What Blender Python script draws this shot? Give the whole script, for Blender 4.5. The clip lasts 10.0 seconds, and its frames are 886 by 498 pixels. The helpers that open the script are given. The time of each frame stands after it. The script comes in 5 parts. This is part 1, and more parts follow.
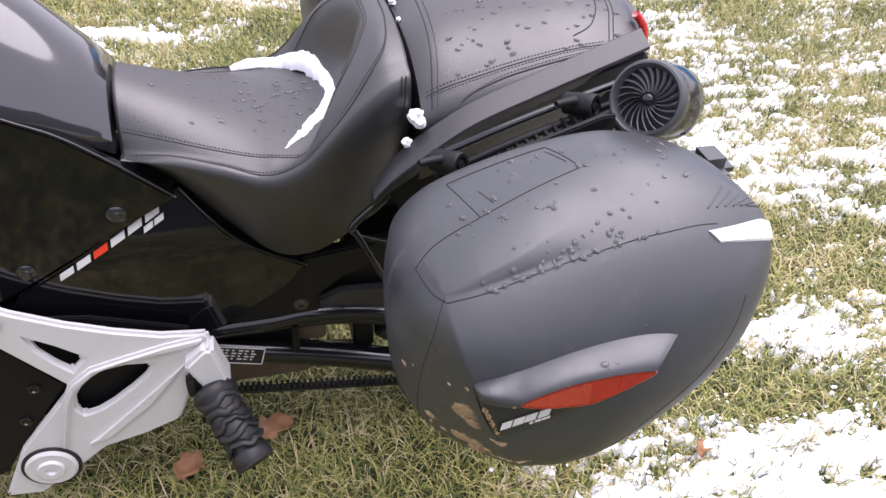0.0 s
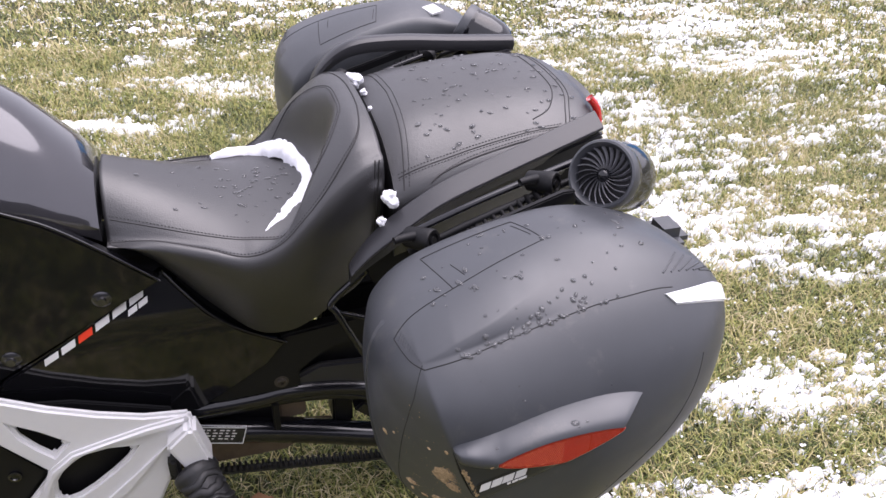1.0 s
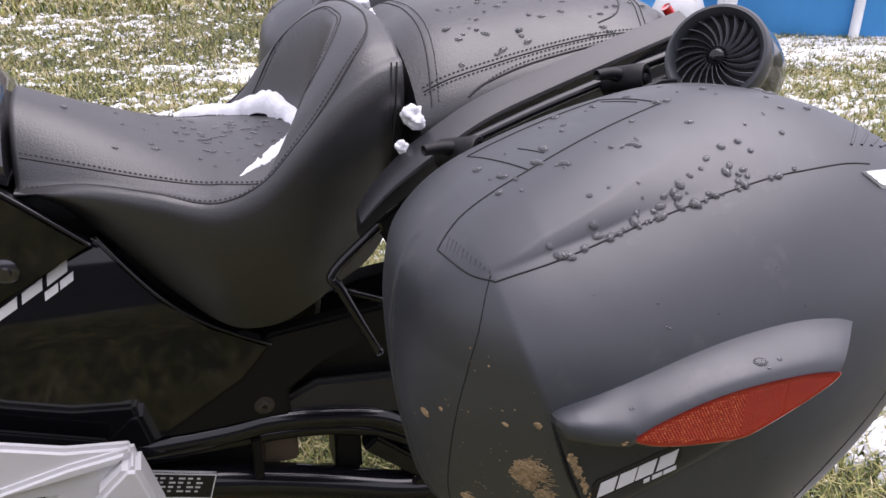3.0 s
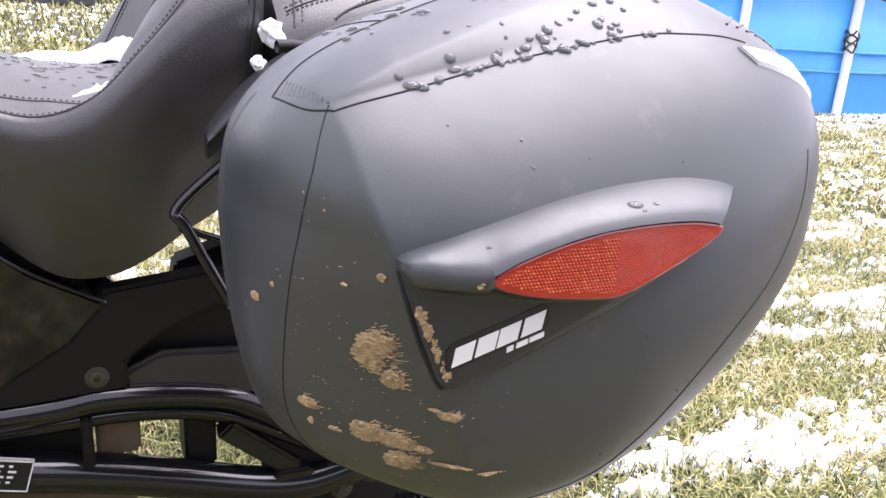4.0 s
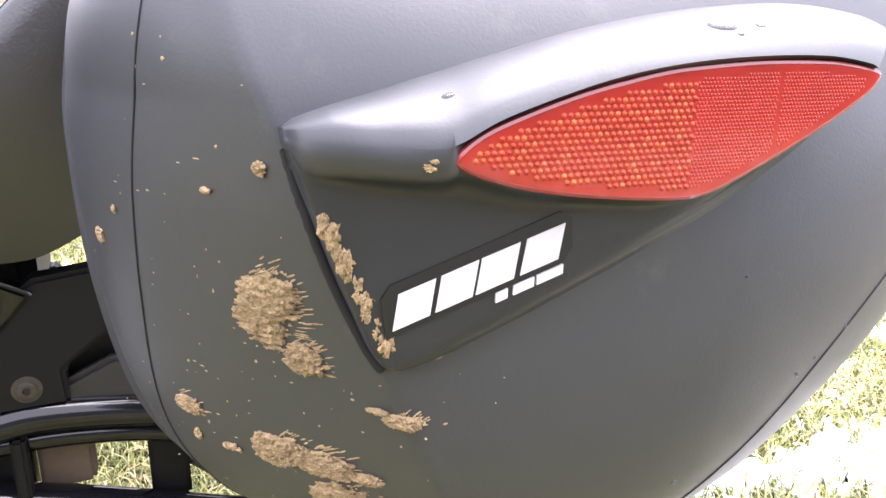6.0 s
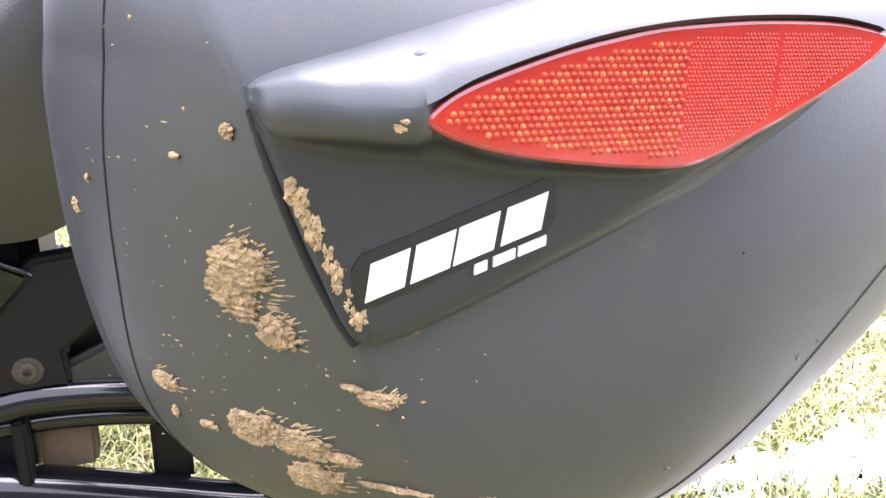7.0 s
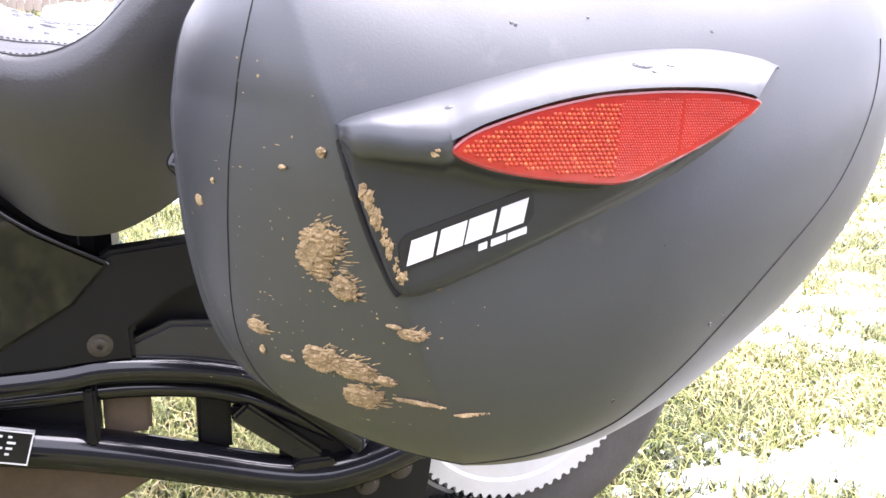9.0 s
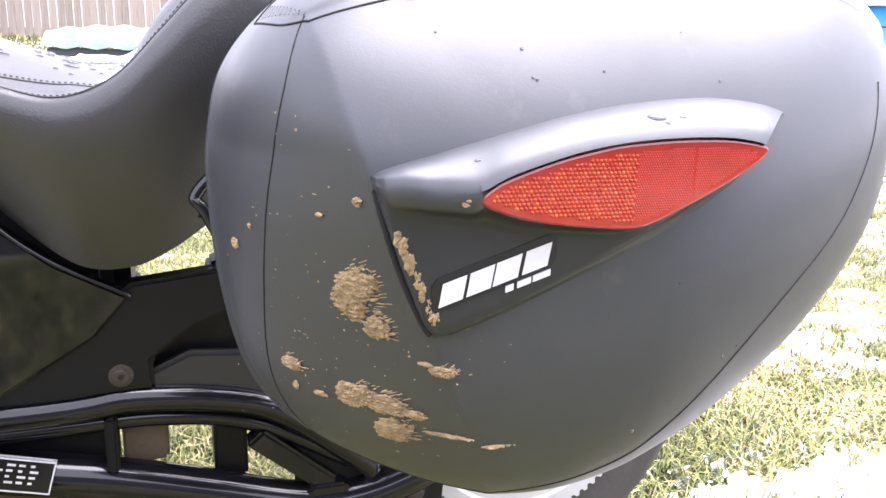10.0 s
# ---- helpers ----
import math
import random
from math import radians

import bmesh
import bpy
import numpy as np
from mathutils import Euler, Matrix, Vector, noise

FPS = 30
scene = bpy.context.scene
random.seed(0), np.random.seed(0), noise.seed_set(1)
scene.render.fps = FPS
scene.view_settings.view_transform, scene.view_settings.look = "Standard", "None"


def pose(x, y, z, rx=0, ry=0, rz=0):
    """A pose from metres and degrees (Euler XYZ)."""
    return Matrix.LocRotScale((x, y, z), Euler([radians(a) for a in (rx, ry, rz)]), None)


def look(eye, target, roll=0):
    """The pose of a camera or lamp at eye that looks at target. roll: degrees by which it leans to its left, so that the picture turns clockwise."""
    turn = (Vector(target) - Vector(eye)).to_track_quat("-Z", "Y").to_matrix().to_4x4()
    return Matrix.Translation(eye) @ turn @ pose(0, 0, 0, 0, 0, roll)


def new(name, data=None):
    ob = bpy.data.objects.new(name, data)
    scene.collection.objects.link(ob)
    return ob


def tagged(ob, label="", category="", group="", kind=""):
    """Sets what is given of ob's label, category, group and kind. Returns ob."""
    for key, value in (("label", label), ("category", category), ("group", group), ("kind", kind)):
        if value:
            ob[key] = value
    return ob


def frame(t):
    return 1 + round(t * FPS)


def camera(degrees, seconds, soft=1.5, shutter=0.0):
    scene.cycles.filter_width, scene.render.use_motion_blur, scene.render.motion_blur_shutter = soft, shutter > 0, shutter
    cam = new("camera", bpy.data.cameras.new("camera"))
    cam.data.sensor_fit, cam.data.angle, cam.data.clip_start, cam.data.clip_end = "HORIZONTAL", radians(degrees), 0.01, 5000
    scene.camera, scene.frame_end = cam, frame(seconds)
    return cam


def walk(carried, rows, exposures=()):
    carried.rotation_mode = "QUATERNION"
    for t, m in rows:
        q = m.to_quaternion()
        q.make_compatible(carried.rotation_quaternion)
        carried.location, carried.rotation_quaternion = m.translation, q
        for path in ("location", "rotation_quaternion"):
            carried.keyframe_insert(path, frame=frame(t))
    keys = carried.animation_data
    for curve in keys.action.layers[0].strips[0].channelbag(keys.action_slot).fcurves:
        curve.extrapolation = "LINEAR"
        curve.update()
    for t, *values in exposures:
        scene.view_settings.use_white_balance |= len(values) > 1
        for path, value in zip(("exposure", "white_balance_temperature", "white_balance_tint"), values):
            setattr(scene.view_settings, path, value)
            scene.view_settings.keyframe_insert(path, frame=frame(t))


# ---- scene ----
cam = camera(60.6, 10.0)
PATH = [
    (0, (0.093, 0.081, 1.282), (0.384, 1.637, 0.06), 2.8),
    (0.5, (0.037, 0.043, 1.295), (0.426, 1.617, 0.125), 3.6),
    (1, (0.082, 0.032, 1.308), (0.458, 1.693, 0.258), 2.1),
    (1.5, (0.141, 0.07, 1.294), (0.314, 1.804, 0.311), -3.4),
    (2, (0.128, 0.112, 1.276), (0.462, 1.823, 0.296), -3.8),
    (2.5, (0.071, 0.176, 1.211), (0.519, 1.9, 0.3), -3.7),
    (2.9, (0.089, 0.226, 1.022), (0.46, 2.026, 0.234), 0.1),
    (3, (0.076, 0.233, 0.975), (0.487, 2.022, 0.18), 0.3),
    (3.1, (0.101, 0.232, 0.936), (0.457, 2.028, 0.132), -0.8),
    (3.2, (0.099, 0.238, 0.906), (0.495, 2.024, 0.098), -0.0),
    (4.3, (0.126, 0.243, 0.812), (0.824, 2.032, 0.252), 3.2),
    (4.5, (0.126, 0.247, 0.8), (0.802, 2.043, 0.236), 2.1),
    (5, (0.158, 0.307, 0.749), (0.765, 2.114, 0.143), 1.4),
    (5.5, (0.188, 0.357, 0.734), (0.739, 2.201, 0.192), 0.6),
    (5.7, (0.201, 0.369, 0.728), (0.75, 2.208, 0.166), 0.6),
    (6.8, (0.224, 0.391, 0.717), (0.745, 2.237, 0.148), 0.3),
    (7, (0.227, 0.386, 0.713), (0.73, 2.232, 0.129), 0.7),
    (7.5, (0.225, 0.348, 0.707), (0.717, 2.194, 0.115), 1.2),
    (8, (0.213, 0.315, 0.718), (0.662, 2.176, 0.141), 0.6),
    (8.5, (0.202, 0.279, 0.731), (0.646, 2.144, 0.162), 0.3),
    (9, (0.196, 0.277, 0.732), (0.672, 2.143, 0.193), 2.2),
    (9.5, (0.187, 0.27, 0.741), (0.673, 2.138, 0.218), 1.6),
    (10, (0.178, 0.264, 0.748), (0.658, 2.142, 0.255), 1.6),
]
walk(cam, [(t, look(eye, target, roll)) for t, eye, target, roll in PATH],
     exposures=[(0, 1.03, 6250, 24), (0.5, 0.98, 6250, 24), (1.0, 0.85, 6250, 24), (2.0, 0.45, 6250, 24), (2.5, 0.3, 6250, 24), (3.0, 0.55, 6250, 24), (3.2, 1.05, 6250, 24), (4.3, 1.55, 6250, 24), (4.5, 1.55, 6250, 24), (5.0, 1.7, 6250, 24), (5.5, 2.1, 6250, 24),
                (7.0, 2.64, 6080, 24), (7.5, 2.70, 6080, 24), (9, 2.45, 6080, 24), (10, 2.23, 6080, 24)])

# ---- light ----
world = bpy.data.worlds.new("overcast_sky")
scene.world = world
world.use_nodes = True
wn = world.node_tree.nodes
sky = wn.new("ShaderNodeTexSky")
sky.sky_type, sky.sun_disc = "NISHITA", False
sky.sun_elevation, sky.sun_rotation = radians(70), radians(76)
sky.dust_density, sky.air_density = 6.0, 1.0
haze = wn.new("ShaderNodeMixRGB")
haze.inputs[0].default_value = 0.8
haze.inputs[2].default_value = (9.0, 9.2, 9.6, 1)
world.node_tree.links.new(sky.outputs[0], haze.inputs[1])
world.node_tree.links.new(haze.outputs[0], wn["Background"].inputs[0])
wn["Background"].inputs[1].default_value = 0.10
sun = new("sun", bpy.data.lights.new("sun", "SUN"))
sun.data.energy, sun.data.angle, sun.data.color = 2.3, radians(66), (1.0, 0.98, 0.95)
sun.matrix_world = look((2.5, 0.6, 7), (0, 0, 0))


# ---- materials ----
def mat(name, color, rough=0.5, metal=0.0, vary=0.12, scale=8.0, bump=0.0, bump_scale=60.0, coat=0.0, rough_vary=0.0,
        dirt=None, dirt_at=0.62, dirt_scale=6.0, spec=0.5, transmission=0.0, stretch=(1, 1, 1), by_piece=0.0):
    m = bpy.data.materials.new(name)
    m.use_nodes = True
    nt = m.node_tree
    b = nt.nodes["Principled BSDF"]
    lk = nt.links.new
    co = nt.nodes.new("ShaderNodeTexCoord")
    mp = nt.nodes.new("ShaderNodeMapping")
    mp.inputs["Scale"].default_value = stretch
    lk(co.outputs["Object"], mp.inputs[0])

    def nz(sc, detail=5.0, ro=0.6):
        n = nt.nodes.new("ShaderNodeTexNoise")
        n.inputs["Scale"].default_value, n.inputs["Detail"].default_value, n.inputs["Roughness"].default_value = sc, detail, ro
        lk(mp.outputs[0], n.inputs["Vector"])
        return n.outputs["Fac"]

    def ramp(src, lo, hi, c0, c1):
        r = nt.nodes.new("ShaderNodeValToRGB")
        r.color_ramp.elements[0].position, r.color_ramp.elements[1].position = lo, hi
        r.color_ramp.elements[0].color, r.color_ramp.elements[1].color = (*c0, 1), (*c1, 1)
        lk(src, r.inputs[0])
        return r.outputs[0]

    def mix(fac, a, c, mode="MIX"):
        n = nt.nodes.new("ShaderNodeMixRGB")
        n.blend_type = mode
        for k, v in enumerate((fac, a, c)):
            if isinstance(v, (int, float)):
                n.inputs[k].default_value = v
            elif isinstance(v, tuple):
                n.inputs[k].default_value = (*v, 1)
            else:
                lk(v, n.inputs[k])
        return n.outputs[0]

    lo = tuple(max(0, c * (1 - vary)) for c in color)
    hi = tuple(min(1, c * (1 + vary)) for c in color)
    col = ramp(nz(scale), 0.3, 0.7, lo, hi)
    col = mix(0.35, col, ramp(nz(scale * 9), 0.3, 0.7, lo, hi))
    if by_piece:
        oi = nt.nodes.new("ShaderNodeObjectInfo")
        col = mix(by_piece, col, ramp(oi.outputs["Random"], 0, 1, tuple(c * 0.55 for c in color), tuple(min(1, c * 1.45) for c in color)))
    if dirt:
        col = mix(ramp(nz(dirt_scale, 8, 0.7), dirt_at, dirt_at + 0.12, (0, 0, 0), (1, 1, 1)), col, dirt)
    lk(col, b.inputs["Base Color"])
    b.inputs["Roughness"].default_value, b.inputs["Metallic"].default_value = rough, metal
    b.inputs["Coat Weight"].default_value, b.inputs["Coat Roughness"].default_value = coat, 0.04
    b.inputs["Specular IOR Level"].default_value = spec
    b.inputs["Transmission Weight"].default_value = transmission
    if rough_vary:
        lk(ramp(nz(scale * 2.3), 0.25, 0.75, (rough - rough_vary,) * 3, (rough + rough_vary,) * 3), b.inputs["Roughness"])
    if bump:
        bp = nt.nodes.new("ShaderNodeBump")
        bp.inputs["Strength"].default_value, bp.inputs["Distance"].default_value = bump, 0.002
        lk(nz(bump_scale, 3), bp.inputs["Height"])
        lk(bp.outputs[0], b.inputs["Normal"])
    return m


CASE = mat("matt_black_case_plastic", (0.034, 0.037, 0.043), 0.42, vary=0.10, scale=5, spec=0.75, bump=0.05, bump_scale=900, rough_vary=0.08, dirt=(0.062, 0.062, 0.062), dirt_at=0.60, dirt_scale=14)
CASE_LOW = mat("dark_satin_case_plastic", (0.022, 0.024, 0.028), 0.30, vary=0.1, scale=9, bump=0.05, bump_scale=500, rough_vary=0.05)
SEAM = mat("seam_shadow_gap_rubber", (0.008, 0.008, 0.009), 0.8)
VINYL = mat("black_seat_vinyl", (0.012, 0.0116, 0.0128), 0.41, vary=0.10, scale=6, spec=0.95, bump=0.22, bump_scale=420, rough_vary=0.06)
THREAD = mat("dark_stitch_thread", (0.016, 0.015, 0.016), 0.7)
GLOSS = mat("gloss_black_paint", (0.004, 0.004, 0.005), 0.08, vary=0.2, scale=12, coat=0.20, rough_vary=0.02, spec=0.42)
TANK = mat("metallic_black_paint", (0.050, 0.049, 0.055), 0.14, metal=0.55, vary=0.12, scale=5, coat=1.0, rough_vary=0.04)
GLOSS_TUBE = mat("gloss_black_painted_steel", (0.006, 0.006, 0.008), 0.13, vary=0.2, scale=10, coat=0.3, spec=0.4, bump=0.03, bump_scale=40)
MATT = mat("matt_black_moulding", (0.0045, 0.0045, 0.0055), 0.50, vary=0.15, scale=10, spec=0.26, bump=0.1, bump_scale=700)
RAIL = mat("satin_black_grab_rail", (0.020, 0.020, 0.023), 0.34, vary=0.1, scale=10, bump=0.12, bump_scale=800)
SILVER = mat("silver_painted_aluminium", (0.62, 0.62, 0.63), 0.38, metal=0.05, vary=0.04, scale=6, bump=0.03, bump_scale=300, coat=0.2)
RUBBER = mat("worn_black_rubber", (0.011, 0.011, 0.012), 0.5, vary=0.3, scale=25, bump=0.3, bump_scale=120)
TYRE = mat("dusty_tyre_rubber", (0.045, 0.042, 0.039), 0.75, vary=0.25, scale=20, bump=0.2, bump_scale=200)
WHEEL = mat("silver_sprocket_face", (0.42, 0.42, 0.42), 0.4, metal=0.2, vary=0.08, scale=10)
RED = mat("red_reflector_lens", (0.33, 0.018, 0.008), 0.16, vary=0.15, scale=60, coat=0.35)
RED_TAIL = mat("red_tail_light_lens", (0.55, 0.012, 0.012), 0.08, vary=0.1, scale=30, coat=1.0)
RED_RIM = mat("glossy_red_rim", (0.30, 0.030, 0.028), 0.16, vary=0.1, scale=40, coat=0.8)
RED_FINE = mat("fine_red_prisms", (0.40, 0.024, 0.010), 0.34, vary=0.3, scale=90)
VANE = mat("grey_speaker_vanes", (0.24, 0.24, 0.26), 0.35, vary=0.1, scale=40)
CLEAR = mat("frosted_clear_reflector", (0.82, 0.83, 0.85), 0.25, vary=0.05, scale=80, coat=0.4)
MUD = mat("dried_tan_mud", (0.40, 0.285, 0.150), 0.95, vary=0.5, scale=260, bump=1.0, bump_scale=900)
DARK_STEEL = mat("dark_polished_bolt", (0.10, 0.10, 0.105), 0.2, metal=0.9, vary=0.2, scale=60)
OLD_BOLT = mat("dull_rusty_bolt", (0.060, 0.052, 0.044), 0.45, metal=0.5, vary=0.35, scale=90)
SNOW = mat("wet_snow", (0.76, 0.77, 0.81), 0.7, vary=0.03, scale=20, bump=0.5, bump_scale=180)
WHITE_PRINT = mat("white_print", (0.66, 0.66, 0.66), 0.35, vary=0.04, scale=60)
RED_PRINT = mat("red_print", (0.75, 0.05, 0.02), 0.35, vary=0.05, scale=60)
BLACK_FILM = mat("black_sticker_film", (0.010, 0.010, 0.012), 0.3, vary=0.1, scale=30)
BROWN = mat("brown_dusty_plate", (0.11, 0.079, 0.050), 0.8, vary=0.25, scale=14, bump=0.2, bump_scale=90)
LEAF = mat("dead_brown_leaf", (0.31, 0.155, 0.075), 0.75, vary=0.35, scale=30, bump=0.3, bump_scale=90)
SOIL = mat("turf_soil", (0.045, 0.049, 0.020), 0.95, vary=0.45, scale=3.0, bump=0.6, bump_scale=70, dirt=(0.05, 0.042, 0.024), dirt_at=0.52, dirt_scale=2.0)
POOL = mat("blue_pool_liner", (0.05, 0.29, 0.64), 0.45, vary=0.1, scale=1.2, stretch=(1, 1, 0.3), bump=0.1, bump_scale=4)
PVC = mat("white_pvc", (0.75, 0.76, 0.76), 0.4, vary=0.08, scale=9, dirt=(0.45, 0.42, 0.36), dirt_at=0.66)
ROPE = mat("dark_rope", (0.04, 0.035, 0.03), 0.8)
PUMP = mat("grey_white_pump_plastic", (0.62, 0.63, 0.64), 0.5, vary=0.08, scale=10, dirt=(0.35, 0.33, 0.30), dirt_at=0.62)
BOARD = mat("weathered_grey_board", (0.30, 0.25, 0.205), 0.85, vary=0.3, scale=5, stretch=(6, 6, 0.5), bump=0.4, bump_scale=60, by_piece=0.35)
TARP = mat("faded_green_tarp", (0.13, 0.20, 0.15), 0.6, vary=0.35, scale=3, stretch=(1, 1, 5))
DARK_BOX = mat("dark_painted_box", (0.05, 0.055, 0.06), 0.7)


def glassy(name, tint, rough=0.02):
    m = bpy.data.materials.new(name)
    m.use_nodes = True
    b = m.node_tree.nodes["Principled BSDF"]
    b.inputs["Base Color"].default_value = (*tint, 1)
    b.inputs["Roughness"].default_value, b.inputs["IOR"].default_value = rough, 1.33
    b.inputs["Transmission Weight"].default_value = 0.8
    return m


WATER = glassy("clear_rain_water", (0.34, 0.345, 0.355))


def blade_material(name, stops, patches=0.0):
    m = bpy.data.materials.new(name)
    m.use_nodes = True
    nt = m.node_tree
    b = nt.nodes["Principled BSDF"]
    g = nt.nodes.new("ShaderNodeNewGeometry")
    r = nt.nodes.new("ShaderNodeValToRGB")
    r.color_ramp.elements[0].color, r.color_ramp.elements[1].color = (*stops[0], 1), (*stops[-1], 1)
    for k, c in enumerate(stops[1:-1], 1):
        r.color_ramp.elements.new(k / (len(stops) - 1)).color = (*c, 1)
    fac = g.outputs["Random Per Island"]
    if patches:
        n = nt.nodes.new("ShaderNodeTexNoise")
        n.inputs["Scale"].default_value, n.inputs["Detail"].default_value = 2.6, 3.0
        nt.links.new(g.outputs["Position"], n.inputs["Vector"])
        shift = nt.nodes.new("ShaderNodeMath")
        shift.operation = "MULTIPLY_ADD"
        shift.inputs[1].default_value, shift.inputs[2].default_value = 2.0 * patches, -patches
        nt.links.new(n.outputs["Fac"], shift.inputs[0])
        add = nt.nodes.new("ShaderNodeMath")
        add.operation, add.use_clamp = "ADD", True
        nt.links.new(fac, add.inputs[0])
        nt.links.new(shift.outputs[0], add.inputs[1])
        fac = add.outputs[0]
    nt.links.new(fac, r.inputs[0])
    nt.links.new(r.outputs[0], b.inputs["Base Color"])
    b.inputs["Roughness"].default_value = 0.55
    b.inputs["Subsurface Weight"].default_value = 0.0
    return m


# orange glints of the prisms are painted in as random cell colours
RED_CELL = blade_material("red_prism_cells", [(0.35, 0.030, 0.013), (0.42, 0.048, 0.017), (0.47, 0.070, 0.022), (0.38, 0.036, 0.014), (0.56, 0.135, 0.042)])
RED_CELL.node_tree.nodes["Principled BSDF"].inputs["Roughness"].default_value = 0.42
RED_CELL.node_tree.nodes["Principled BSDF"].inputs["Specular IOR Level"].default_value = 0.3
GRASS = blade_material("grass_blades", [(0.028, 0.040, 0.010), (0.105, 0.138, 0.028), (0.215, 0.242, 0.050), (0.315, 0.305, 0.084), (0.41, 0.345, 0.145), (0.53, 0.445, 0.27)], 0.65)


# ---- mesh helpers ----
def obj(name, verts, faces, material, smooth=True, parent=None, label=""):
    me = bpy.data.meshes.new(name)
    me.from_pydata([tuple(v) for v in verts], [], [tuple(f) for f in faces])
    me.materials.append(material)
    if smooth:
        me.polygons.foreach_set("use_smooth", [True] * len(me.polygons))
    me.update()
    ob = new(name, me)
    ob.parent = parent
    if label:
        ob["label"] = label
    return ob


def part(name, bm, material, parent=None, label="", smooth=True):
    bmesh.ops.recalc_face_normals(bm, faces=bm.faces)
    me = bpy.data.meshes.new(name)
    bm.to_mesh(me)
    bm.free()
    me.materials.append(material)
    if smooth:
        me.polygons.foreach_set("use_smooth", [True] * len(me.polygons))
        me.set_sharp_from_angle(angle=radians(40))
    ob = new(name, me)
    ob.parent = parent
    if label:
        ob["label"] = label
    return ob


def empty(name, place, label, category, group=""):
    e = new(name)
    e.empty_display_size = 0.05
    e.location = place
    ORIGIN[e.name] = Vector(place)
    return tagged(e, label, category, group)


ORIGIN = {}


def nest(name, parent, pool):
    """Hangs every piece of that name in the pool under a part."""
    for o in pool:
        if o.name.split(".")[0] == name:
            o.parent = parent


def settle(thing):
    """Parts are modelled in world space; hang them under their thing without moving them."""
    for o in thing.children:
        o.matrix_parent_inverse = Matrix.Translation(-ORIGIN[thing.name])


def grid_faces(nu, nv, wrap_u=False, wrap_v=False):
    f = []
    for i in range(nu if wrap_u else nu - 1):
        for j in range(nv if wrap_v else nv - 1):
            a, b = i, (i + 1) % nu
            c, d = j, (j + 1) % nv
            f.append((a * nv + c, b * nv + c, b * nv + d, a * nv + d))
    return f


def spline(pts, n, closed=False):
    """Catmull-Rom through pts, n samples."""
    p = np.array(pts, float)
    m = len(p)
    out = []
    segs = m if closed else m - 1
    for k in range(n):
        u = k / n * segs if closed else k / (n - 1) * segs
        i = min(int(u), segs - 1)
        t = u - i
        g = (lambda q: p[q % m]) if closed else (lambda q: p[min(max(q, 0), m - 1)])
        a, b, c, d = g(i - 1), g(i), g(i + 1), g(i + 2)
        out.append(0.5 * (2 * b + (c - a) * t + (2 * a - 5 * b + 4 * c - d) * t * t + (3 * b - a - 3 * c + d) * t ** 3))
    return np.array(out)


def tube(name, pts, r, material, parent=None, label="", n=12, steps=None, radii=None, flat=1.0):
    """A swept round tube with capped ends; flat squeezes it across its own up axis."""
    p = spline(pts, steps or max(8, 6 * len(pts))) if len(pts) > 2 else np.linspace(pts[0], pts[1], steps or 4)
    m = len(p)
    tan = np.gradient(p, axis=0)
    tan /= np.linalg.norm(tan, axis=1)[:, None]
    up = np.array([0, 0, 1.0]) if abs(tan[0][2]) < 0.9 else np.array([1.0, 0, 0])
    verts = []
    for i in range(m):
        s = np.cross(tan[i], up)
        s /= np.linalg.norm(s)
        w = np.cross(s, tan[i])
        up = w
        rr = r if radii is None else np.interp(i / (m - 1), np.linspace(0, 1, len(radii)), radii)
        for k in range(n):
            a = 2 * math.pi * k / n
            verts.append(p[i] + rr * (math.cos(a) * s + flat * math.sin(a) * w))
    faces = grid_faces(m, n, wrap_v=True)
    faces += [tuple(range(n))[::-1], tuple((m - 1) * n + k for k in range(n))]
    return obj(name, verts, faces, material, True, parent, label)


def lathe(name, profile, place, axis, material, parent=None, label="", n=40, caps=True):
    """Turns a profile of (distance along axis, radius) about an axis."""
    q = Vector((0, 0, 1)).rotation_difference(Vector(axis)).to_matrix()
    v = []
    for h, r in profile:
        for k in range(n):
            a = 2 * math.pi * k / n
            v.append(Vector(place) + q @ Vector((r * math.cos(a), r * math.sin(a), h)))
    bm = bmesh.new()
    vs = [bm.verts.new(x) for x in v]
    for f in grid_faces(len(profile), n, wrap_v=True):
        bm.faces.new([vs[k] for k in f])
    if caps:
        bm.faces.new(vs[:n])
        bm.faces.new(vs[-n:])
    return part(name, bm, material, parent, label)


def prism(outline, y0, y1, bevel=0.003, holes=()):
    """A plate in the xz plane between two depths y, with bevelled edges. Outlines are lists of (x, z)."""
    bm = bmesh.new()
    edges = []
    for loop in (outline, *holes):
        vs = [bm.verts.new((x, y0, z)) for x, z in loop]
        edges += [bm.edges.new((vs[i], vs[(i + 1) % len(vs)])) for i in range(len(vs))]
    bmesh.ops.triangle_fill(bm, use_beauty=True, use_dissolve=True, edges=edges)
    ret = bmesh.ops.extrude_face_region(bm, geom=bm.faces[:])
    for v in [g for g in ret["geom"] if isinstance(g, bmesh.types.BMVert)]:
        v.co.y = y1
    bmesh.ops.recalc_face_normals(bm, faces=bm.faces)
    if bevel:
        sharp = [e for e in bm.edges if len(e.link_faces) == 2 and e.calc_face_angle(0) > 0.6]
        bmesh.ops.bevel(bm, geom=sharp, offset=bevel, segments=2, affect="EDGES", clamp_overlap=True)
    return bm


